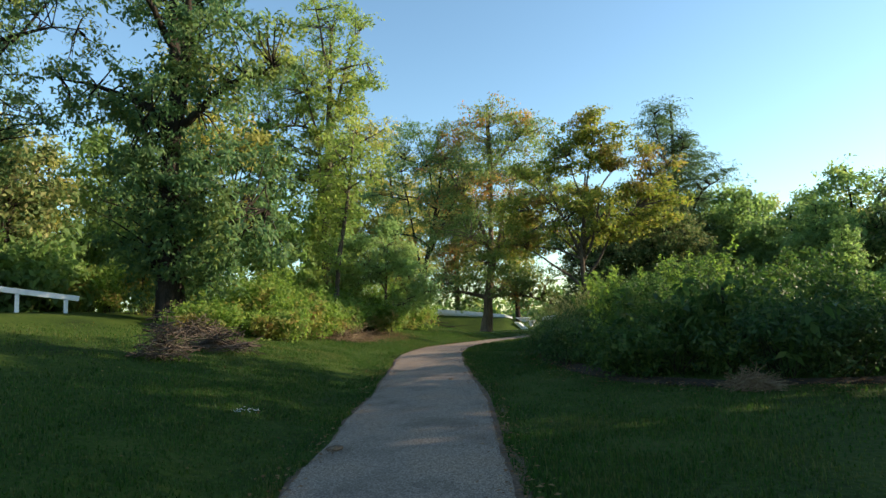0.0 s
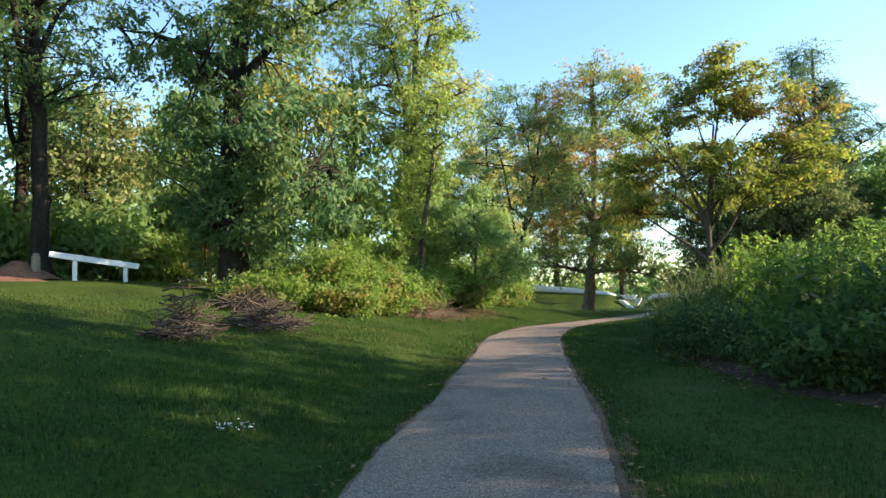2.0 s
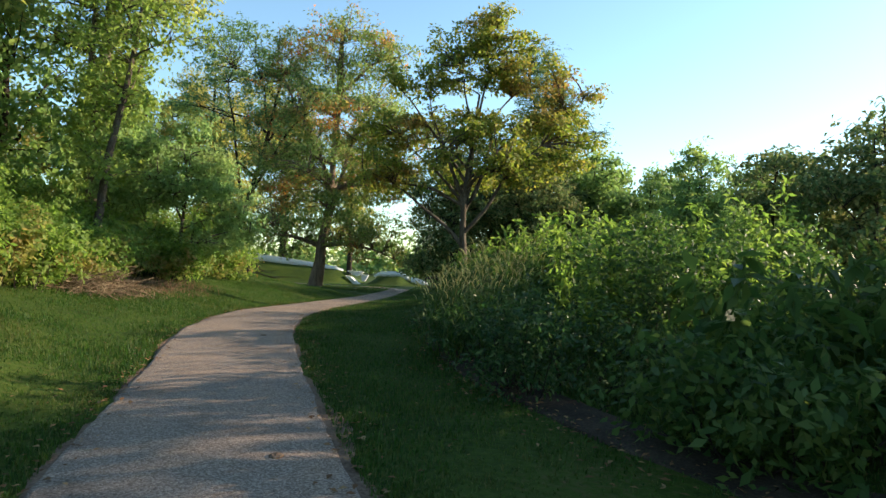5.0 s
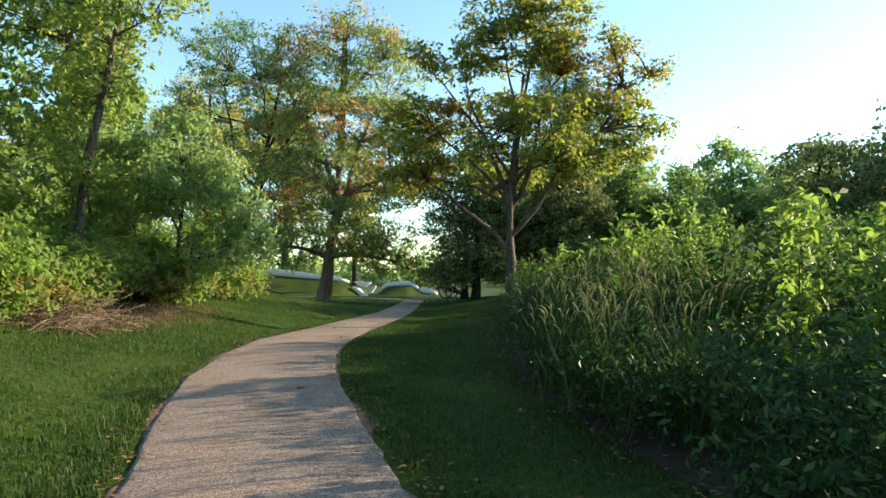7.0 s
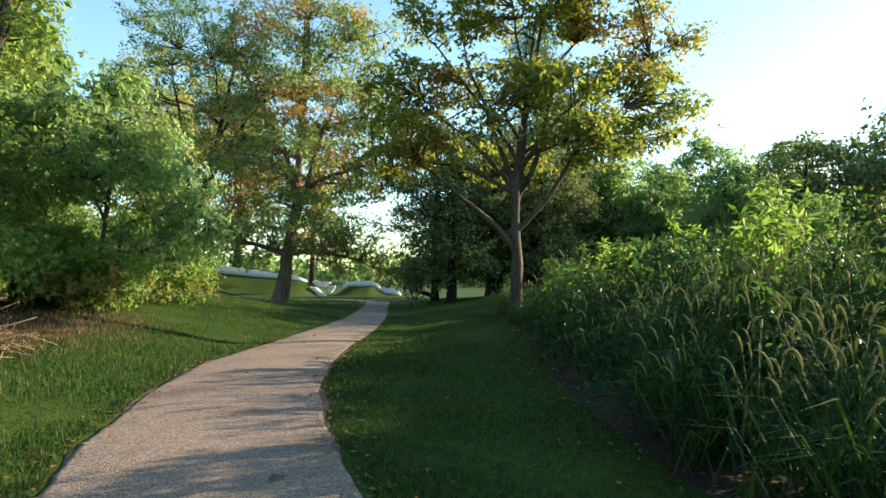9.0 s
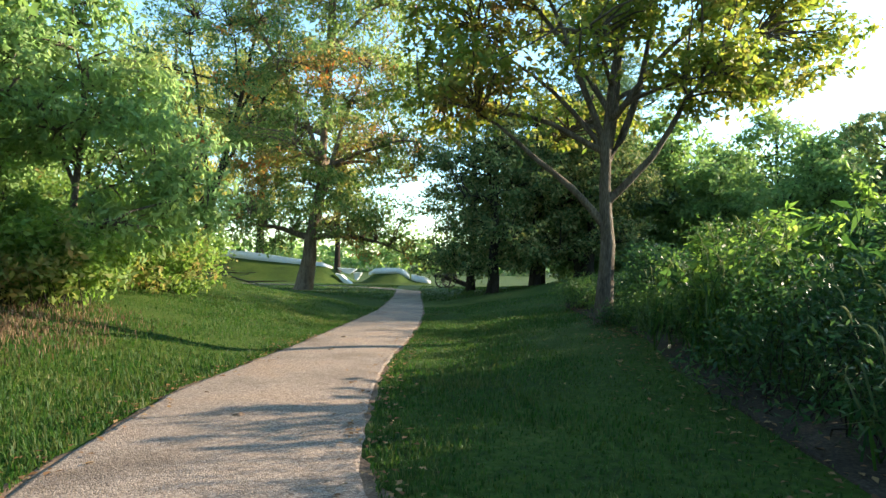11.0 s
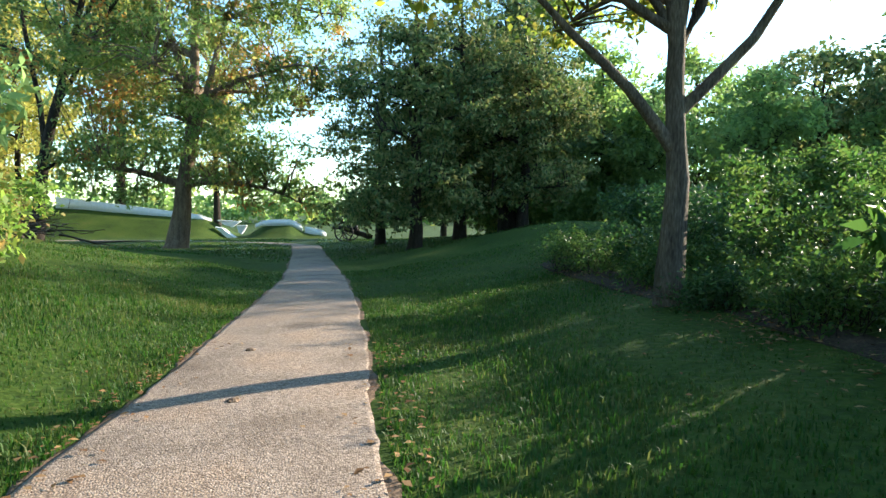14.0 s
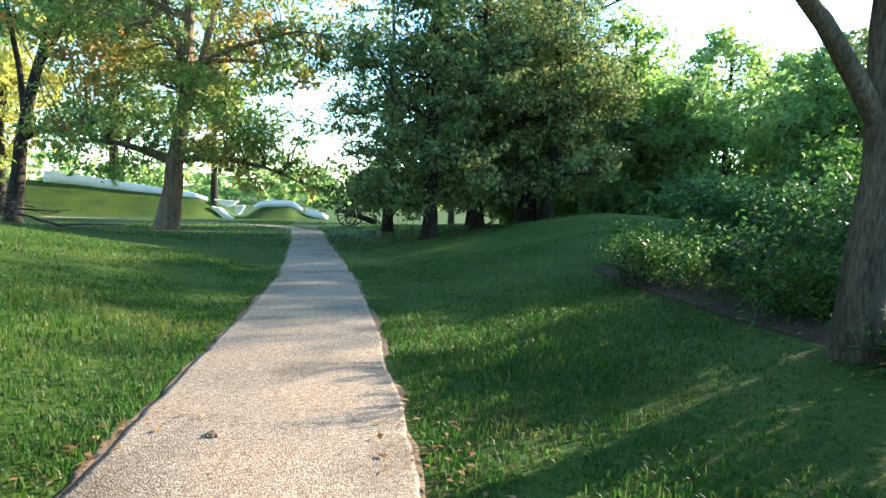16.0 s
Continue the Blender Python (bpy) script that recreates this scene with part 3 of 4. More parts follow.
def soil_mound(x, y, rx, ry, h, seed, label):
    rng = np.random.default_rng(seed)
    v, f = [], []
    n, m = 20, 7
    for i in range(m):
        k = i / (m - 1)
        for j in range(n):
            a = j * math.tau / n
            q = k * (1 + 0.12 * math.sin(3 * a + seed) + 0.06 * rng.normal())
            v.append((rx * q * math.cos(a), ry * q * math.sin(a), 0))
    v = np.array(v)
    r = np.hypot(v[:, 0] / rx, v[:, 1] / ry)
    v[:, 2] = ground_z(v[:, 0] + x, v[:, 1] + y) - gz(x, y) + h * np.exp(-2.2 * r ** 2) - 0.06 * smooth(r, 0.6, 1.0) + rng.normal(0, 0.015, len(v))
    for i in range(m - 1):
        for j in range(n):
            f.append((i * n + j, (i + 1) * n + j, (i + 1) * n + (j + 1) % n, i * n + (j + 1) % n))
    root = new("earth_mound", joined("earth_mound", [(v, f)], REDSOIL))
    root.location = (x, y, gz(x, y))
    tagged(root, label, "earth mound")


REDSOIL = rough_material("red_soil", [(0.09, 0.045, 0.03), (0.2, 0.1, 0.065), (0.3, 0.17, 0.11)], 1.5, 18, 0.7)
soil_mound(-14.6, 0.3, 1.3, 1.0, 0.55, 3, "bare reddish earth heap between two old posts")
soil_mound(-13.0, -1.2, 2.6, 1.1, 0.08, 5, "bare reddish trodden earth at the wood's edge")


DRY = rough_material("dry_stalks", [(0.1, 0.065, 0.04), (0.2, 0.14, 0.09), (0.32, 0.25, 0.16)], 4, 30, 0.5)


def brush_pile(x, y, r, h, seed, label, mat=DEADWOOD):
    """A heap of cut dead branches."""
    rng = np.random.default_rng(seed)
    root = thing("brush_pile", x, y, gz(x, y), label, "brush pile", "brush piles")
    for part_no in range(3):
        w = []
        for _ in range(110 if mat is DRY else 60):
            a = rng.uniform(0, math.tau)
            c = np.array([math.cos(a), math.sin(a), 0]) * r * rng.random() ** 0.7
            top = h * max(0.08, 1 - np.hypot(c[0], c[1]) / r) * rng.uniform(0.3, 1.1)
            d = rng.normal(0, 1, 3) * [1, 1, 0.45]
            d *= rng.uniform(0.25, 0.8) * r / np.linalg.norm(d)
            p, q = c - d + [0, 0, top], c + d + [0, 0, top]
            for e in (p, q):
                e[2] = max(e[2], gz(e[0] + x, e[1] + y) - gz(x, y) + 0.01)
            w.append(tube(bent(p, q, rng, 0.03, 5), np.linspace(0.012, 0.004, 5) * rng.uniform(0.5, 1.5) * (0.5 if mat is DRY else 1), 4))
        tagged(put_part("brushwood", joined("brushwood", w, mat), root), kind="stuff")
    return root


brush_pile(-4.3, -2.4, 0.5, 0.85, 21, "upright heap of grey dead brushwood on the lawn")
brush_pile(-4.8, -0.2, 0.7, 0.4, 22, "low heap of grey dead twigs beside the bushes")
brush_pile(-6.9, 1.5, 0.8, 0.4, 23, "tangled heap of dead branches under the vine-clad tree")
brush_pile(-6.2, 8.4, 1.0, 0.25, 26, "brown dead brush at the foot of bank shrubs", DRY)
brush_pile(-10.6, 26.5, 1.4, 0.8, 27, "grey tangle of dead twigs at the thicket's end")
rng0 = np.random.default_rng(4)
fallen = thing("fallen_branch", -9.0, 27.5, gz(-9, 27.5), "bare fallen branch lying on the mown grass", "branch")
for k in range(5):
    a = np.array([-1.6 + 0.5 * k, 0.4 - 0.2 * k, 0.5 - 0.1 * k])
    b = a + rng0.normal(0, 0.3, 3) + [1.3, -0.5, -0.25]
    b[2] = max(b[2], 0.03)
    put_part("limb", joined("limb", [tube(bent(a, b, rng0, 0.02, 6), np.linspace(0.035, 0.008, 6), 5)], DEADWOOD), fallen)

# ---- trees of the open lawn ----
tree("oak_tree", "tall pin oak with green leaves turning red on one side", -10.2, 42.3, [(0, 0, 0), (0.5, 0, 4), (1.0, 0, 8), (1.3, 0.2, 21.5)], 0.52,
     [(-2.2, 0, 4.4, 3.4, 4, 1.7), (3.0, -0.4, 4.6, 3.4, 4, 1.9), (5.6, -1.2, 3.9, 2.4, 2.4, 1.9), (0.6, 0, 6.6, 5.0, 5, 1.6), (-3.4, 0, 8.6, 3.2, 3.4, 1.9), (1.4, 0, 9.4, 6.0, 6, 2.4), (6.4, -1, 8.8, 3.2, 3.0, 2.2), (-3.4, 0, 12.6, 3.4, 3.2, 2.2), (2.0, 0, 13.2, 6.0, 5.6, 2.6), (6.4, 0, 12.8, 2.8, 2.8, 2.2), (-1.2, 0, 16.4, 4.4, 4.2, 2.4), (4.0, 0, 16.6, 4.0, 4.0, 2.4), (1.4, 0, 19.8, 4.0, 3.8, 2.4), (-2.6, 0, 18.8, 2.6, 2.6, 1.8), (5.0, 0, 18.8, 2.6, 2.6, 1.8)],
     760, 70, 0.25, OAK_LEAF, BARK_SUNNY, 11, 15, 0.85, 0.5, 0.45, 0.3, 0.2)
dog_blobs = [(-2.7, 0, 4.2, 1.3, 1.3, 0.35), (-1.5, -1.3, 4.6, 1.2, 1.2, 0.35), (1.7, -0.9, 4.5, 1.3, 1.2, 0.35), (3.1, 0.3, 4.9, 1.2, 1.3, 0.35), (0.1, 1.9, 4.4, 1.3, 1.2, 0.4), (-3.0, 0.4, 5.3, 0.9, 1.0, 0.3),
             (-2.4, 0, 6.0, 1.3, 1.3, 0.4), (-0.8, 0.6, 6.2, 1.4, 1.4, 0.4), (1.4, 0, 6.0, 1.5, 1.4, 0.4), (3.1, 0, 6.3, 1.2, 1.2, 0.4), (0.6, -1.6, 5.6, 1.3, 1.1, 0.35), (2.2, 1.3, 5.6, 1.3, 1.2, 0.4), (4.0, 0.1, 5.7, 0.8, 0.9, 0.3),
             (-1.7, 0, 7.5, 1.3, 1.3, 0.4), (0.2, 0, 7.9, 1.6, 1.5, 0.5), (2.1, 0.1, 7.8, 1.5, 1.4, 0.45), (3.3, 0, 7.2, 1.0, 1.0, 0.35), (-0.3, 0, 8.9, 1.1, 1.1, 0.4), (1.2, 0, 8.9, 1.2, 1.1, 0.45), (0.6, 0, 9.9, 0.7, 0.7, 0.4)]
tree("spreading_tree", "spreading tree with layered yellow-green to rusty leaves", 1.75, 15.9, [(0, 0, 0), (0.03, 0, 1.5), (-0.02, 0, 3.0), (0.1, 0.05, 4.6), (0.4, 0.1, 7.2)], 0.165,
     [(a, b, c, d * 1.05, e * 1.05, f * 1.5) for a, b, c, d, e, f in dog_blobs], 430, 72, 0.14, DOG_LEAF, BARK, 12, 12, 0.42, 0.4, 0.55, 0.15, 0.42, up=0.35, reach=((1.95, (-2.4, -0.3, 3.95), 0.5), (2.4, (2.5, -0.4, 5.4), 0.46), (3.0, (-1.3, 0.2, 7.0), 0.5), (3.1, (1.5, 0.3, 7.2), 0.5), (3.3, (-2.3, 0.6, 5.8), 0.36)))

# ---- dark evergreens at the path's bend ----
for i, (x, y, h, w) in enumerate(((0.9, 32.5, 9.6, 2.6), (0.2, 41, 12, 3.0), (3.2, 35, 10.5, 3.0), (6.0, 38, 11, 3.0), (4.6, 42.2, 11, 3.2), (5.6, 33.6, 9.5, 2.6))):
    b = [(0.4, 0, 0.27 * h, w * 0.95, w, 0.14 * h), (-0.5, 0.2, 0.46 * h, w * 0.95, w, 0.15 * h), (0.7, -0.3, 0.62 * h, w * 0.8, w * 0.8, 0.14 * h), (-0.3, 0, 0.78 * h, w * 0.65, w * 0.65, 0.13 * h), (0.2, 0, 0.92 * h, w * 0.35, w * 0.35, 0.1 * h),
         (w * 0.8, -0.5, 0.5 * h, w * 0.5, w * 0.5, 0.07 * h), (-w * 0.75, -0.4, 0.64 * h, w * 0.45, w * 0.45, 0.07 * h), (-w * 0.5, -0.3, 0.17 * h, w * 0.6, w * 0.6, 0.08 * h)]
    tree("evergreen_tree", "dense dark evergreen tree with low irregular branches", x, y, [(0, 0, 0), (0.1, 0, h * 0.5), (0, 0, h * 0.95)], 0.26, b, 210, 72, 0.2, DARK_LEAF, BARK_DARK, 30 + i, 8, 0.6, 0.6, 0.5, 0.3, 0.15, group="dark evergreens")
b = []
for k in range(9):
    zz = 5 + k * 1.5
    b.append((rng0.normal(0, 0.6), rng0.normal(0, 0.6), zz, 4.6 - 0.36 * k, 4.6 - 0.36 * k, 0.8))
tree("pine_tree", "tall blue-green pine with tiered branches", 7.0, 40, [(0, 0, 0), (0, 0, 9), (0.2, 0, 17.6)], 0.32, b, 430, 84, 0.32, PINE_LEAF, BARK_DARK, 40, 12, 0.7, 0.4, 0.2, 0.1, 0.3, up=0.8)

# ---- left-hand trees ----
tree("leaning_tree", "dark-stemmed tree leaning beside the oak with airy foliage", -17.6, 44, [(0, 0, 0), (0.6, 0, 5), (2.2, 0, 11), (3.4, 0, 17)], 0.36,
     [(1.8, 0, 12, 5.0, 4, 2.4), (4, 0, 16, 4.8, 4, 3.0), (0.2, 0, 19, 4.4, 3.8, 3.0), (-3, 0, 15, 3.0, 3, 2.2), (-2, 0, 9.5, 2.6, 2.6, 1.8), (3.4, 0, 5.2, 2.0, 2, 1.1)], 260, 75, 0.27, FEATHER_LEAF, BARK_DARK, 41, 9, 0.8, 0.5, 0.4, 0.2, 0.3)
tree("vine_clad_tree", "big dark tree wrapped in climbing leaves down to the ground", -9.8, 3.6, [(0, 0, 0), (-0.1, 0, 4), (0.2, 0, 8), (0.1, 0, 14.5)], 0.42,
     [(0, 0, 2.4, 1.5, 1.4, 2.0), (0.3, -0.3, 4.6, 1.6, 1.5, 1.6), (1.2, 0, 2.4, 1.5, 1.3, 1.3), (-1.2, 0, 3.0, 1.3, 1.3, 1.2), (-1.6, 0, 4.6, 1.7, 1.6, 1.3), (1.9, 0.2, 4.4, 2.2, 1.9, 1.5), (2.8, 0, 3.0, 1.7, 1.5, 1.1), (0.4, 0, 7.0, 2.5, 2.2, 1.6), (-2.4, 0, 8.0, 2.0, 2, 1.2), (2.4, 0, 8.6, 2.2, 2, 1.4), (0.2, 0, 11.5, 3.2, 3, 1.8), (1, 0, 14.3, 3.2, 3, 1.7)],
     430, 80, 0.2, FEATHER_LEAF, BARK_DARK, 42, 10, 0.46, 0.6, 0.42, 0.5, 0.3)
tree("tall_tree", "tall sunlit tree with yellow-green leaves and a leafy trunk", -11.6, 16.5, [(0, 0, 0), (0, 0, 5), (0.3, 0, 10), (0.7, 0, 16)], 0.33,
     [(0, 0, 3.0, 0.9, 0.9, 2.2), (0.1, 0, 5.0, 1.0, 1.0, 2.0), (0.3, 0, 7.4, 1.5, 1.5, 1.8), (-1.2, 0, 9.0, 2.2, 2.2, 1.6), (1.6, 0, 10.2, 2.3, 2.2, 1.6), (0.4, 0, 13.0, 2.8, 2.6, 2.0), (-2.4, 0, 12.5, 2.4, 2.4, 1.8), (0.6, 0, 16.0, 2.4, 2.4, 1.7), (2.2, 0, 13.2, 1.4, 1.4, 1.0)],
     380, 72, 0.19, LOCUST_LEAF, BARK, 43, 9, 0.48, 0.6, 0.42, 0.3, 0.3)
tree("stub_tree", "slender leaning bare-barked tree among bank shrubs", -9.2, 12.8, [(0, 0, 0), (0.3, 0, 3), (1.0, 0, 6.5), (1.3, 0, 9)], 0.14,
     [(0.2, 0, 3.4, 0.9, 0.9, 0.9), (0.5, 0, 5.2, 1.0, 1.0, 0.8), (1.2, 0, 8.4, 1.6, 1.6, 1.1), (0.2, 0, 6.6, 1.2, 1.2, 0.8), (2.0, 0, 7.2, 1.2, 1.1, 0.8)], 90, 60, 0.16, LOCUST_LEAF, BARK, 44, 5, 0.5)
for i, (x, y, h, lean) in enumerate(((-15.6, -1.5, 15, 1.6), (-14.6, 0.9, 15, -0.7), (-18.5, 2.2, 14, 0.4), (-20, -3.5, 14, 0.2), (-16.6, -5.5, 13, 0.3))):
    b = [(0, 0, 0.42 * h, 2.6, 2.6, 1.3), (1.6, 0, 0.58 * h, 2.8, 2.6, 1.6), (-1.8, 0, 0.66 * h, 2.8, 2.6, 1.5), (0.5, 0, 0.8 * h, 3.4, 3.2, 1.8), (lean, 0, 0.95 * h, 2.6, 2.6, 1.4)]
    tree("woodland_tree", "tall dark-trunked tree with airy feathery foliage at the wood's edge", x, y, [(0, 0, 0), (lean * 0.3, 0, h * 0.3), (lean, 0, h * 0.6), (lean * 1.4, 0, h * 0.95)], 0.25, b, 150, 62, 0.18, FEATHER_LEAF, BARK_DARK, 50 + i, 8, 0.5, 0.55, 0.4, 0.4, 0.32, group="trees at the wood's edge")
tree("small_locust_tree", "bushy small tree with pale green feathery leaves on the bank", -7.9, 15.2, [(0, 0, 0), (0.2, 0, 1.6), (0.4, 0, 4.2)], 0.1,
     [(0.2, 0, 3.4, 1.5, 1.5, 0.9), (1.5, 0, 2.7, 1.1, 1.1, 0.7), (-1.3, 0, 3.0, 1.3, 1.3, 0.9), (1.3, -0.4, 1.5, 1.2, 1.2, 0.8), (-1.0, -0.5, 1.3, 1.5, 1.4, 0.9), (-0.3, 0, 4.6, 0.9, 0.9, 0.6), (1.0, 0.3, 4.1, 0.8, 0.8, 0.5), (-2.0, 0.2, 4.2, 1.0, 1.0, 0.7), (2.1, 0.2, 1.9, 0.7, 0.8, 0.6), (-2.3, -0.2, 2.0, 1.0, 1.0, 0.9), (0.3, 0.3, 5.2, 0.5, 0.5, 0.4)],
     330, 70, 0.17, SUMAC_LEAF, BARK, 60, 9, 0.36, 0.7, 0.34, 0.5, 0.2)

# ---- woodland behind and unseen shade trees, copied from four grown trees ----
def wood_tree(label, h, w, leaf_mat, seed, x, y, bark=BARK_DARK, group="background trees"):
    big = h > 20
    b = [(0, 0, 0.36 * h, w * 0.8, w * 0.8, 0.15 * h), (0.3 * w, 0, 0.6 * h, w * 0.8, w * 0.8, 0.15 * h), (-0.4 * w, 0.2, 0.68 * h, w * 0.75, w * 0.75, 0.14 * h), (0.1, 0, 0.86 * h, w * 0.65, w * 0.65, 0.14 * h)]
    return tree("broadleaf_tree", label, x, y, [(0, 0, 0), (0.2, 0, h * 0.5), (0, 0, h * 0.95)], h * 0.018, b, 260 if big else 108, 80 if big else 56, 0.34, leaf_mat, bark, seed, 7, 1.1 if big else 0.85, 0.6, 0.5, 0.2, 0.3, group=group)


A = wood_tree("green broadleaf tree in the woodland behind", 12, 3.2, WOOD_LEAF, 70, 20, 44)
B = wood_tree("yellowing broadleaf tree catching the low sun", 15, 3.8, YELLOW_LEAF, 71, -24, 56)
C = wood_tree("slender green tree at the wood's edge", 10, 2.3, WOOD_LEAF, 72, 11, 38)
# shares the evergreens' dark leaf, so its shade sits in the leaf colour
D = wood_tree("broadleaf tree with its shade put into dark green leaves", 10, 3.4, DARK_LEAF, 73, 25, 31)
E2 = wood_tree("tall yellow-green tree behind the oak in low sun", 23, 6.2, YELLOW_LEAF, 74, -27, 60, group="tall yellow trees")
rngc = np.random.default_rng(8)
# spots with x above 11 and y below 5: unseen trees added for shade
PLACES = [
    (A, [(-15.2, 16.5, 0.85), (-18.5, 9, 0.7), (24, 46, 0.9), (9.5, 52, 1.1), (14, 54, 1.1), (7, 60, 1.2), (19, 50, 1.0), (24, -3, 1.4), (16, 4.5, 1.0), (20.5, 2, 1.2), (17, -1, 1.35), (-38, 40, 1.2), (-28, 18, 0.75), (-24, 6, 0.85), (-48, 30, 1.0), (-25, 2.5, 0.55), (-28, -6, 0.6), (-22, -9, 0.55), (30, 52, 1.1), (13, -8.5, 1.0), (16, -14, 1.0)]),
    (B, [(-16.5, 12.5, 0.95), (-14, 74, 1.3), (-24, 18, 0.72), (-29, 12, 0.8), (18, 66, 0.95), (-42, 24, 1.0), (24, 58, 0.85), (-34, 27, 0.85)]),
    (C, [(14.6, 31, 0.75), (13.6, 22.6, 0.45), (15, 40, 0.85), (12.5, 36, 0.7), (19, 38, 0.75), (13.5, 46, 1.0), (10.5, 43, 0.95), (22, 33, 0.65), (-20, 30, 1.0), (-16, 25, 0.9), (-13.5, 20, 0.8), (27, 44, 0.9)]),
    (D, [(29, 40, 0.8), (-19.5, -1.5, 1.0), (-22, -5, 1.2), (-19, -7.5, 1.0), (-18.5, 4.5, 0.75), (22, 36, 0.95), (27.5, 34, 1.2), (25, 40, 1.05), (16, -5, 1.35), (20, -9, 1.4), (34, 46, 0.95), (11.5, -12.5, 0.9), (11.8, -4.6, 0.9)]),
    (E2, [(-34, 59, 0.8), (-42, 52, 0.8), (-21.5, 69, 1.0)]),
]
for src, spots in PLACES:
    for x, y, s in spots:
        c = copy_thing(src, pose(x, y, gz(x, y) - 0.15, 0, 0, rngc.uniform(0, 360)))
        c.scale = (s, s, s * rngc.uniform(0.93, 1.07))

# far woods beyond the earthworks
far_rng = np.random.default_rng(9)
cen = []
for a in np.linspace(-75, 75, 150):
    d = far_rng.uniform(120, 165)
    x, y = d * math.sin(radians(a)), d * math.cos(radians(a)) + 10
    h = far_rng.uniform(6, 11)
    for _ in range(7):
        cen.append((x + far_rng.normal(0, 2.6), y + far_rng.normal(0, 2), -2.6 + h * far_rng.uniform(0.1, 1)))
v, n = leaves(cen, 2.2, 26, 1.2, far_rng, 0.8, 0.7)
far = tagged(new("far_woods", leaf_mesh("far_woods", v, n, WOOD_LEAF)), "low green line of distant woods", "woods", kind="stuff")

# ---- bushes along the right of the path ----
G = "thicket beside the path"
BUSH = [(4.7, 0.3, 1.5, 1.5, 1.7), (6.6, 0.2, 1.7, 1.6, 1.9), (8.6, 0.6, 1.7, 1.6, 1.45), (10.6, 1.0, 1.6, 1.5, 1.1), (3.3, 2.2, 1.35, 1.5, 1.65), (5.4, 2.6, 1.6, 1.6, 2.2), (7.6, 3.0, 1.7, 1.6, 2.1),
        (2.6, 4.6, 1.2, 1.4, 1.5), (4.6, 5.0, 1.5, 1.5, 2.2), (6.8, 5.8, 1.7, 1.6, 2.35), (2.2, 7.0, 1.15, 1.4, 1.3), (4.2, 7.8, 1.5, 1.5, 2.1), (6.5, 8.8, 1.7, 1.6, 2.4), (2.1, 9.4, 1.15, 1.4, 1.3), (4.2, 10.2, 1.5, 1.5, 1.95),
        (2.4, 11.8, 1.2, 1.4, 1.3), (4.6, 12.8, 1.5, 1.5, 1.9), (4.1, 15.2, 1.4, 1.5, 1.45), (6.0, 15.6, 1.6, 1.5, 1.7), (3.7, 18.6, 1.5, 1.4, 1.55), (6.0, 19.0, 1.7, 1.5, 1.95), (3.3, 21.2, 1.2, 1.1, 1.05), (5.4, 22.0, 1.5, 1.3, 1.5), (8.2, 19.5, 1.7, 1.6, 2.1), (9.2, 10.5, 1.8, 1.7, 2.3), (8.8, 15.0, 1.7, 1.6, 2.1), (9.3, 5.5, 1.8, 1.7, 2.3), (2.4, 14.1, 0.85, 0.9, 0.85), (2.1, 15.6, 0.55, 0.6, 0.5), (3.1, 17.6, 1.0, 0.9, 1.0), (2.5, 19.8, 0.8, 0.9, 0.8)]
for i, (x, y, rx, ry, h) in enumerate(BUSH):
    rg = np.random.default_rng(200 + i)
    h *= 1.0 if x > 4 and y > 8 else 0.84
    b = [(0, 0, h * 0.36, rx * 0.92, ry * 0.92, h * 0.42)]
    for _ in range(7):
        a, q = rg.uniform(0, math.tau), rg.uniform(0.3, 0.85)
        s = rg.uniform(0.25, 0.45)
        b.append((math.cos(a) * rx * q, math.sin(a) * ry * q, h * rg.uniform(0.3, 0.98) * (1.05 - 0.35 * q), rx * s, ry * s, h * s * 0.6))
    shrub("shrub", "dense leafy green wild shrub in the thicket beside the path", x, y, b, int(170 * min(1, 0.25 + 0.45 * rx)), 46, rg.uniform(0.06, 0.085) if x < 3.5 else rg.uniform(0.075, 0.12), SHRUB_DARK if i % 3 == 1 else SHRUB_LEAF, 300 + i, 0.27, rg.uniform(0.3, 0.4) if x < 3.5 else rg.uniform(0.42, 0.62), G, 16)
# left bank shrubs
BANK = [(-6.9, 4.6, 1.4, 1.2, 1.1), (-7.2, 6.8, 1.4, 1.4, 1.3), (-7.4, 9.4, 1.3, 1.4, 1.3), (-8.6, 5.6, 1.6, 1.5, 1.7), (-8.6, 8.4, 1.6, 1.5, 1.9), (-8.4, 11.6, 1.5, 1.5, 1.7), (-7.6, 13.6, 1.2, 1.4, 1.2), (-9.2, 13.8, 1.6, 1.5, 2.0), (-7.5, 17.6, 1.5, 1.5, 1.5), (-9.0, 18.8, 1.7, 1.7, 2.4),
        (-9.0, 21.6, 1.5, 1.6, 1.8), (-10.9, 20.5, 1.7, 1.7, 2.2), (-10.6, 24.0, 1.5, 1.5, 1.5), (-10.6, 8.6, 1.8, 1.7, 2.3), (-11.5, 13.0, 1.9, 1.8, 2.4), (-12.5, 6.0, 1.9, 1.8, 2.2), (-8.0, 2.8, 1.1, 1.0, 0.8), (-15.5, 5.0, 1.9, 1.6, 1.9), (-17.5, 3.5, 2, 1.6, 1.9)]
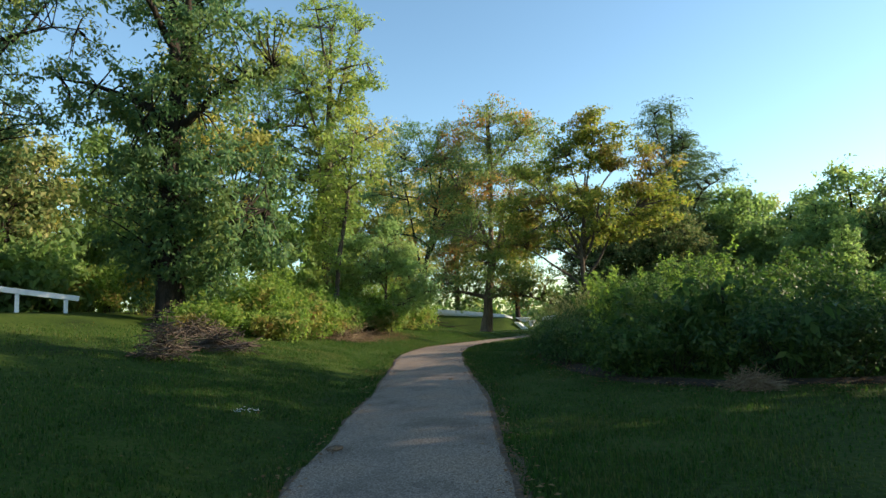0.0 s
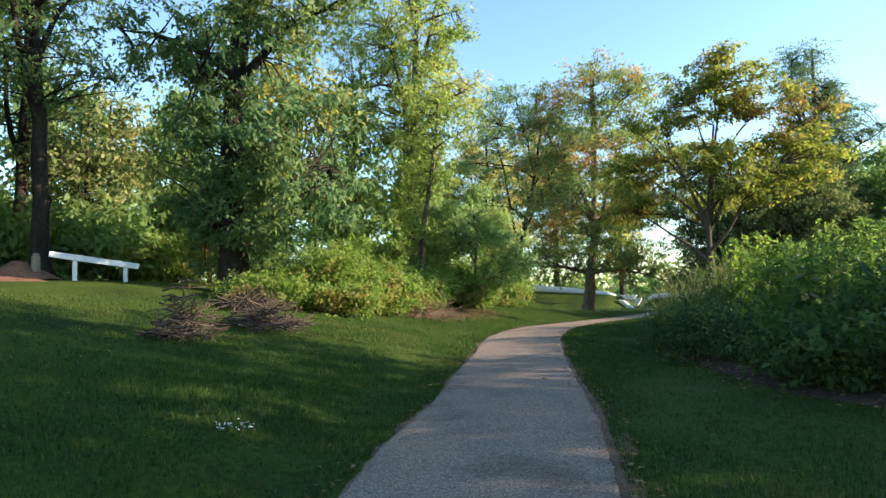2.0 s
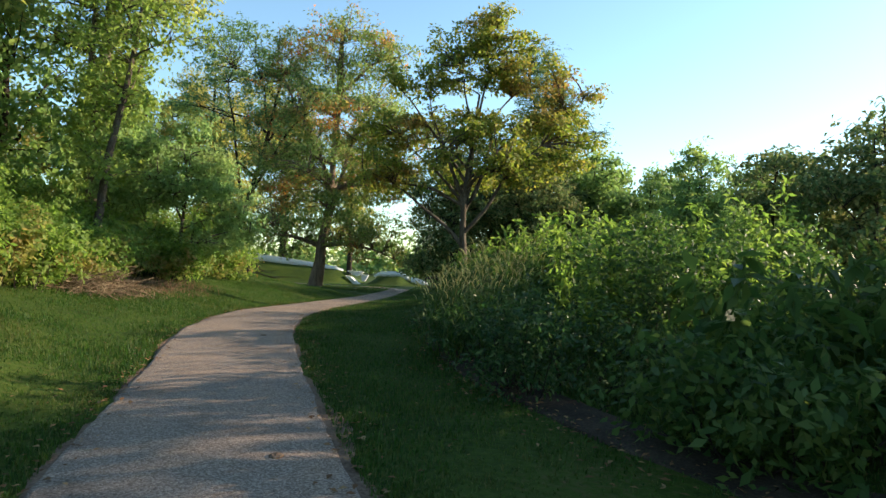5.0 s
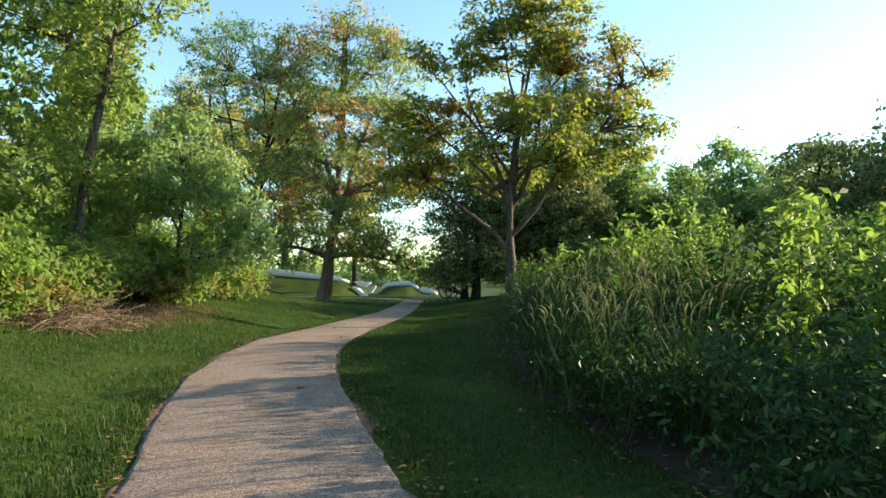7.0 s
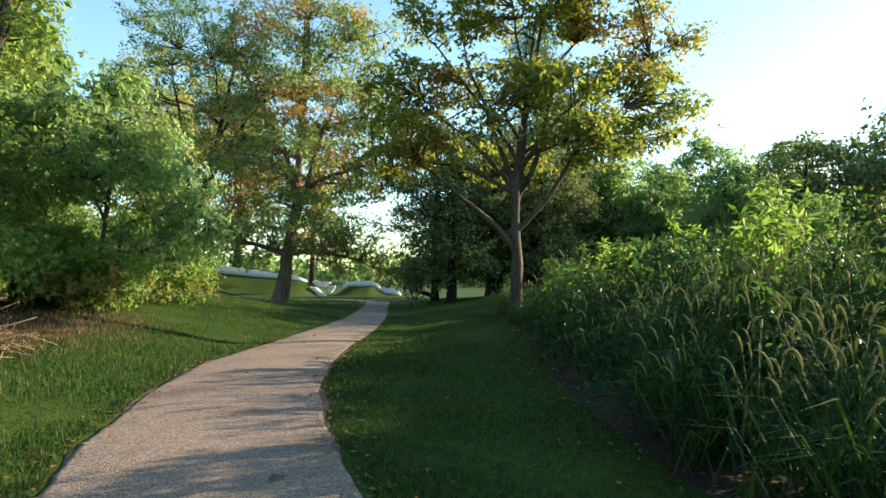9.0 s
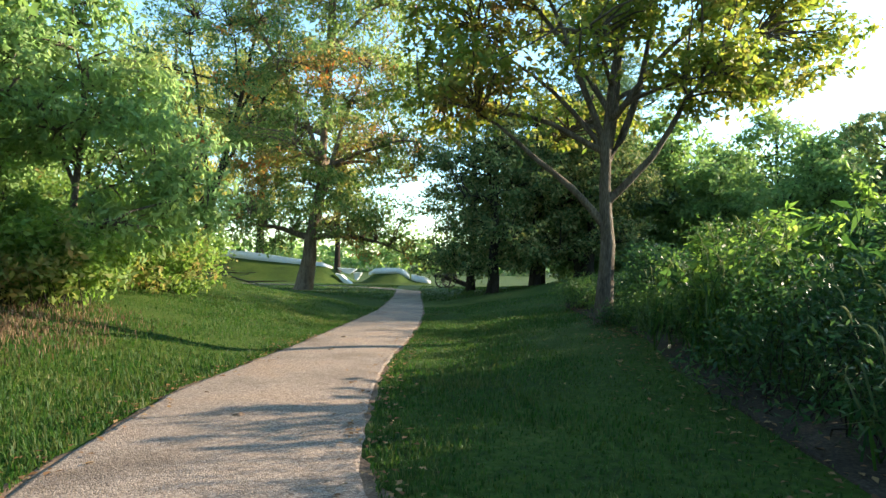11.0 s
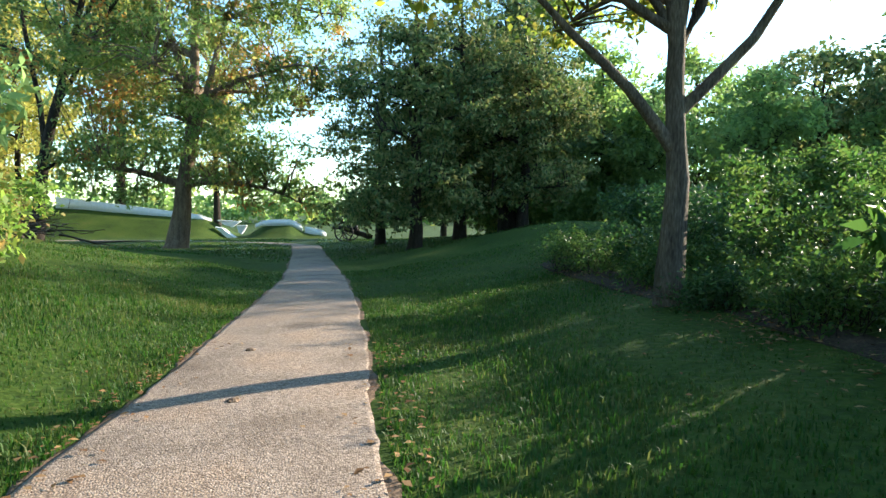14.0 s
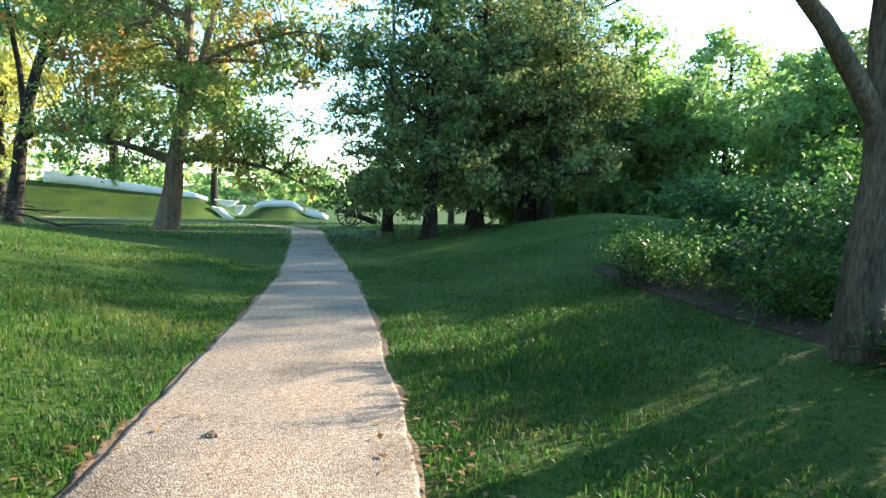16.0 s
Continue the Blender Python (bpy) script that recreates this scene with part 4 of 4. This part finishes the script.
for i, (x, y, rx, ry, h) in enumerate(BANK):
    rg = np.random.default_rng(400 + i)
    b = [(0, 0, h * 0.42, rx, ry, h * 0.46)]
    for _ in range(4):
        a = rg.uniform(0, math.tau)
        b.append((math.cos(a) * rx * 0.6, math.sin(a) * ry * 0.6, h * rg.uniform(0.35, 0.75), rx * 0.5, ry * 0.5, h * 0.28))
    shrub("shrub", "sunlit yellow-green shrub on the grassy bank", x, y, b, 150, 48, 0.12, BANK_LEAF, 500 + i, 0.3, 0.5, "bank shrubs", 14)

UNDER = [(11, 32, 1.6), (14, 35, 1.8), (9.5, 37, 1.8), (12.5, 40, 2.0), (17, 37, 2.0), (20.5, 33, 2.0), (21, 40, 2.2), (7.5, 44, 2.0), (10, 47, 2.2), (24, 36, 2.2), (16, 44, 2.2), (14, 24, 1.6), (18, 27, 1.9), (-17, -3, 2.2), (-18, 1, 2.4), (-17, 4, 2.2), (-20, -6, 2.5), (-21, 2, 2.6), (-19, -9, 2.4), (-24, -1, 2.8), (-23, 6, 2.8), (-15.6, 3.4, 1.8), (-20, 9, 2.6), (-16, 9.5, 2.4), (-14.5, 17, 2.2), (-15, 21.5, 2.2), (-26, 12, 3)]
first = None
for i, (x, y, h) in enumerate(UNDER):
    if first is None:
        first = shrub("shrub", "green undergrowth shrub beneath the woodland trees", x, y, [(0, 0, 0.8, 2.2, 2.0, 0.9), (0.8, 0.4, 1.4, 1.2, 1.2, 0.7), (-0.9, -0.3, 1.3, 1.2, 1.2, 0.6)], 95, 42, 0.27, WOOD_LEAF, 800, 0.5, 0.5, "woodland undergrowth", 12)
    else:
        c = copy_thing(first, pose(x, y, gz(x, y) - 0.1, 0, 0, 47 * i))
        c.scale = (1, 1, h / 1.6)

# tall weeds standing out of the thicket
for i, (x, y, h) in enumerate(((3.1, 7.4, 2.15), (3.5, 7.8, 2.3), (3.0, 8.1, 1.9), (1.9, 11.6, 1.5), (2.3, 11.2, 1.6), (5.2, 3.9, 2.5), (3.3, 3.4, 2.0), (3.8, 3.1, 1.9), (6.2, 4.2, 2.6), (5.0, 10.8, 2.4), (5.6, 11.4, 2.5), (4.4, 12.4, 2.2), (6.5, 13.5, 2.4))):
    rg = np.random.default_rng(600 + i)
    root = thing("tall_weed", x, y, gz(x, y), "tall leafy weed with upright stems above the shrubs", "weed", "tall weeds")
    w, cs = [], []
    for _ in range(5):
        e = np.array([rg.normal(0, 0.22), rg.normal(0, 0.22), h * rg.uniform(0.8, 1.05)])
        run = bent((rg.normal(0, 0.1), rg.normal(0, 0.1), 0), e, rg, 0.0, 8)
        w.append(tube(run, np.linspace(0.011, 0.003, 8), 5))
        cs += [run[0] + (run[-1] - run[0]) * k for k in np.linspace(0.35, 1, 16)]
    for q in w:
        put_part("stem", joined("stem", [q], SHRUB_LEAF), root)
    v, n = leaves(cs, 0.12, 6, 0.13, rg, 0.8, 0.33, 0.3)
    put_part("leaves", leaf_mesh("leaves", v, n, BANK_LEAF), root)

# broad-leaved weeds with large hanging leaves
for i, (x, y, h) in enumerate(((4.9, 0.1, 1.45), (5.5, 0.0, 1.7), (4.2, 0.6, 1.5), (6.6, -0.6, 1.3), (2.6, 12.6, 1.3), (2.9, 13.4, 1.4), (2.3, 13.3, 1.0), (3.2, 10.9, 1.5), (2.5, 6.6, 1.4))):
    rg = np.random.default_rng(650 + i)
    root = thing("broadleaf_weed", x, y, gz(x, y), "tall weed with large hanging green leaves in the thicket", "weed", "broad-leaved weeds")
    for _ in range(5):
        e = np.array([rg.normal(0, 0.3), rg.normal(-0.1, 0.3), h * rg.uniform(0.75, 1.08)])
        run = bent((rg.normal(0, 0.08), rg.normal(0, 0.08), 0), e, rg, 0.02, 8)
        put_part("stem", joined("stem", [tube(run, np.linspace(0.013, 0.004, 8), 5)], SHRUB_LEAF), root)
        v, n = leaves([run[j] for j in (3, 4, 5, 6, 7)], 0.14, 5, 0.25, rg, 0.6, 0.42, 0.35, 0.9)
        put_part("leaves", leaf_mesh("leaves", v, n, SHRUB_LEAF), root)

# foxtail grasses in front of the thicket
fx = [(x, y) for x, y in zip(np.random.default_rng(7).uniform(1.5, 3.0, 50), np.random.default_rng(17).uniform(3.4, 8.8, 50))]
fx += [(x, y) for x, y in zip(np.random.default_rng(27).uniform(1.5, 2.6, 10), np.random.default_rng(37).uniform(10.8, 12.5, 10))]
for i, (x, y) in enumerate(fx):
    rg = np.random.default_rng(700 + i)
    root = thing("foxtail_grass", x, y, gz(x, y), "clump of foxtail grass with nodding pale seed heads", "grass", "foxtail grasses")
    stalks, heads, bl = [], [], []
    hh = rg.uniform(0.75, 1.3) + 0.25 * (x - 1.3)
    for _ in range(7):
        a = rg.uniform(0, math.tau)
        out = np.array([math.cos(a), math.sin(a), 0]) * rg.uniform(0.1, 0.35)
        k = np.linspace(0, 1, 6)[:, None]
        run = out * k ** 1.6 + np.array([0, 0, hh * rg.uniform(0.8, 1.1)]) * k
        stalks.append(tube(run, np.linspace(0.004, 0.002, 6), 4))
        d = out / np.linalg.norm(out)
        q = np.linspace(0, 1, 6)[:, None]
        hd = run[-1] + d * 0.09 * q ** 1.5 + np.array([0, 0, 0.11]) * np.sin(q * 1.7)
        heads.append(tube(hd, np.array([0.002, 0.006, 0.007, 0.0065, 0.005, 0.0015]), 6, 0.4, rg))
    for _ in range(34):
        a = rg.uniform(0, math.tau)
        d = np.array([math.cos(a), math.sin(a), 0])
        sd = np.array([-d[1], d[0], 0]) * 0.008
        L, base = rg.uniform(0.35, 0.7), np.array([rg.normal(0, 0.12), rg.normal(0, 0.12), rg.uniform(0, 0.5) * hh])
        p1, p2 = base + d * L * 0.35 + [0, 0, L * 0.55], base + d * L * 0.9 + [0, 0, L * 0.5]
        bl.append((np.array([base - sd, base + sd, p1 + sd, p1 - sd, p2]), [(0, 1, 2, 3), (3, 2, 4)]))
    for q, hd in zip(stalks, heads):
        st = put_part("stalk", joined("stalk", [q], GRASS), root)
        put_part("seed_head", joined("seed_head", [hd], PLUME), st, "pale bristly seed head")
    tagged(put_part("blade_tuft", joined("blade_tuft", bl, GRASS), root), kind="stuff")

# ---- grass, leaf litter, clods ----
def blades(name, x, y, height, width, seed, label, mat=GRASS):
    """Grass as single bent blades."""
    rg = np.random.default_rng(seed)
    n = len(x)
    z = ground_z(x, y) - 0.01
    a = rg.uniform(0, math.tau, n)
    d = np.stack([np.cos(a), np.sin(a), 0 * a], 1)
    s = np.stack([-d[:, 1], d[:, 0], 0 * a], 1) * (width * rg.uniform(0.6, 1.3, n))[:, None]
    h = (height * rg.uniform(0.5, 1.4, n))[:, None]
    p = np.stack([x, y, z], 1)
    up = np.array([[0, 0, 1.0]])
    lean = rg.uniform(0.2, 0.9, n)[:, None]
    m1 = p + up * h * 0.6 + d * h * 0.25 * lean
    tip = p + up * h * (1.05 - 0.4 * lean) + d * h * 0.8 * lean
    v = np.stack([p - s, p + s, m1 + s * 0.7, m1 - s * 0.7, tip], 1)
    base = np.arange(n)[:, None] * 5
    loops = np.concatenate([base + [0, 1, 2, 3], base + [3, 2, 4]], 1)
    return tagged(new(name, np_mesh(name, v, loops, np.tile([4, 3], n), mat)), label, "grass", kind="stuff")


def scatter(n, x0, x1, y0, y1, seed, keep):
    rg = np.random.default_rng(seed)
    x, y = rg.uniform(x0, x1, n), rg.uniform(y0, y1, n)
    el, er = np.interp(y, EDGE_Y, EDGE_L), np.interp(y, EDGE_Y, EDGE_R)
    ok = ((x < el - 0.03) | (x > er + 0.05)) & keep(x, y, el, er, rg)
    return x[ok], y[ok]


def from_path(x, el, er):
    return np.where(x < el, el - x, x - er)


x, y = scatter(620000, -8, 6, -9.5, 20, 1, lambda x, y, el, er, rg: from_path(x, el, er) < 0.2 + 5.2 * rg.random(len(x)) ** 1.5)
tuft = np.array([1 + 0.55 * noise.noise((a * 2.1, b * 2.1, 3.0)) + 0.35 * noise.noise((a * 6, b * 6, 1.0)) for a, b in zip(x, y)])
blades("lawn_grass", x, y, 0.06 * tuft, 0.0042, 2, "short mown green grass beside the path")
x, y = scatter(200000, -7, 4, -9.5, 20, 21, lambda x, y, el, er, rg: np.where(x < el, el - x, x - er) < 0.04 + 0.4 * rg.random(len(x)) ** 2)
blades("edge_grass", x, y, 0.07, 0.005, 22, "ragged tufts of grass along the path's edges")
x, y = scatter(230000, -9, 8, -9.5, 26, 3, lambda x, y, el, er, rg: rg.random(len(x)) < 1.15 - np.abs(x - 0.5 * (el + er)) / 12)
tuft = np.array([1 + 0.6 * noise.noise((a * 1.2, b * 1.2, 2.0)) for a, b in zip(x, y)])
blades("meadow_grass", x, y, 0.055 * tuft, 0.008, 4, "mown lawn grass with paler tufts")
x, y = scatter(60000, -8, 3, 2, 16, 5, lambda x, y, el, er, rg: (x < el) & (el - x < 0.25 + 2.6 * rg.random(len(x)) ** 2))
tuft = np.array([1 + 0.9 * noise.noise((a * 1.3, b * 1.3, 7.0)) for a, b in zip(x, y)])
blades("rough_grass", x, y, 0.1 * tuft, 0.005, 6, "longer rough grass on the sunlit bank")
x, y = scatter(30000, -14, 12, 30, 60, 7, lambda x, y, el, er, rg: rg.random(len(x)) < 0.9)
blades("far_grass", x, y, 0.09, 0.016, 8, "mown grass of the far lawn")

x, y = scatter(26000, -8.6, -5.2, 7.2, 14.5, 15, lambda x, y, el, er, rg: rg.random(len(x)) < np.exp(-((x + 6.7) / 0.9) ** 2 - ((y - 11.2) / 2.0) ** 2))
blades("dry_grass", x, y, 0.1, 0.006, 16, "brown withered grass and stalks on the bank", HAY)
rgl = np.random.default_rng(77)
cy = rgl.uniform(-9, 16, 1500)
cx = np.where(rgl.random(1500) < 0.5, np.interp(cy, EDGE_Y, EDGE_R) + rgl.normal(0.1, 0.16, 1500), np.interp(cy, EDGE_Y, EDGE_L) - rgl.normal(0.05, 0.14, 1500))
cen = np.stack([cx, cy, ground_z(cx, cy) + 0.035], 1)
v, n = leaves(cen, 0.03, 1, 0.055, rgl, 0.15, 0.6, 3.0)
tagged(new("leaf_litter", leaf_mesh("leaf_litter", v, n, LITTER)), "brown fallen leaves along the path's edges", "leaf litter", kind="stuff")


lx2 = np.column_stack([rgl.uniform(-9, 5, 900), rgl.uniform(-9, 24, 900)])
keep = (lx2[:, 0] < np.interp(lx2[:, 1], EDGE_Y, EDGE_L)) | (lx2[:, 0] > np.interp(lx2[:, 1], EDGE_Y, EDGE_R))
lx2 = lx2[keep]
v, n = leaves(np.column_stack([lx2, ground_z(lx2[:, 0], lx2[:, 1]) + 0.05]), 0.03, 1, 0.042, rgl, 0.15, 0.55, 2.0)
tagged(new("lawn_leaves", leaf_mesh("lawn_leaves", v, n, LITTER)), "scattered brown leaves lying on the lawn", "leaf litter", kind="stuff")
edge = np.array([(8.6, -1.4), (7.1, -1.6), (5.5, -1.8), (3.7, -0.95), (2.75, 0.6), (1.85, 2.6), (1.2, 5.6), (1.0, 8.2), (1.0, 11.4), (1.35, 13.8), (1.55, 15), (1.9, 18.5), (2.0, 21.8), (3.2, 23.2)])
kk = np.linspace(0, len(edge) - 1, 160)
ed = np.stack([np.interp(kk, range(len(edge)), edge[:, i]) for i in (0, 1)], 1)
tg = np.gradient(ed, axis=0)
tg /= np.linalg.norm(tg, axis=1, keepdims=True)
nr = np.stack([tg[:, 1], -tg[:, 0]], 1)
wob = np.array([-0.25 + 0.4 * noise.noise((q * 0.4, 2.0, 8.0)) for q in kk])[:, None]
# dark strip of soil in place of the thicket's own shadow
bare = strip("shadow_strip", kk, ed - nr * wob, ed + nr * 0.9, 0.03, 0.02, SHADOW_SOIL, 8)
tagged(bare, "soil strip with litter, coloured dark for the shadow under the thicket's edge", "soil", kind="structure")
lk = rgl.integers(0, 160, 1400)
lp = ed[lk] + nr[lk] * rgl.normal(0.2, 0.3, 1400)[:, None] + rgl.normal(0, 0.06, (1400, 2))
v, n = leaves(np.column_stack([lp, ground_z(lp[:, 0], lp[:, 1]) + 0.05]), 0.03, 1, 0.06, rgl, 0.15, 0.5, 2.5)
tagged(new("thicket_litter", leaf_mesh("thicket_litter", v, n, LITTER)), "brown dead leaves under the thicket's edge", "leaf litter", kind="stuff")
brush_pile(5.9, -1.5, 0.36, 0.24, 28, "small tangle of pale dead twigs at the thicket's foot", DRY)


def clod(x, y, r, seed, label, mat):
    rg = np.random.default_rng(seed)
    bm = bmesh.new()
    bmesh.ops.create_icosphere(bm, subdivisions=3, radius=r)
    for q in bm.verts:
        q.co *= 1 + 0.35 * noise.noise(q.co * (2.2 / r) + Vector((seed, 0, 0)))
        q.co.z *= 0.4
    ob = new("clod", bpy.data.meshes.new("clod"))
    bm.to_mesh(ob.data)
    bm.free()
    ob.data.materials.append(mat)
    ob.location = (x, y, gz(x, y) + 0.03)
    tagged(ob, label, "clod", "clods on the path")


for i, (x, y, r) in enumerate(((1.22, -5.6, 0.085), (-2.85, 13.77, 0.05), (-2.96, 15.5, 0.05), (-1.4, 5.6, 0.05), (0.8, -0.37, 0.05), (-2.8, 9.7, 0.05))):
    clod(x, y, r, 80 + i, "small dark clod of earth on the gravel path", DIRT)
cen = np.stack([rgl.normal(-0.62, 0.16, 30), rgl.normal(-4.68, 0.1, 30), np.full(30, gz(-0.62, -4.68) + 0.08)], 1)
v, n = leaves(cen, 0.03, 2, 0.024, rgl, 0.4, 0.7, 1.0)
tagged(new("white_clover", leaf_mesh("white_clover", v, n, WHITE)), "small patch of white clover flowers in the lawn", "flowers", kind="stuff")


pole = thing("dark_stub", 5.8, 0.4, gz(5.8, 0.4) - 0.15, "dead black sapling stub with a bent top in thicket", "stub")
rgp = np.random.default_rng(91)
put_part("stem", joined("stem", [tube([(0, 0, 0), (0.01, 0, 0.9), (0, 0.01, 1.5), (0.02, 0, 1.68), (0.1, -0.01, 1.76)], [0.026, 0.024, 0.024, 0.03, 0.018], 8, 0.15, rgp)], BARK_DARK), pole)
put_part("knob", joined("knob", [tube([(0.08, 0, 1.74), (0.14, 0, 1.77), (0.17, 0, 1.73)], [0.03, 0.035, 0.012], 7, 0.2, rgp)], BARK_DARK), pole)
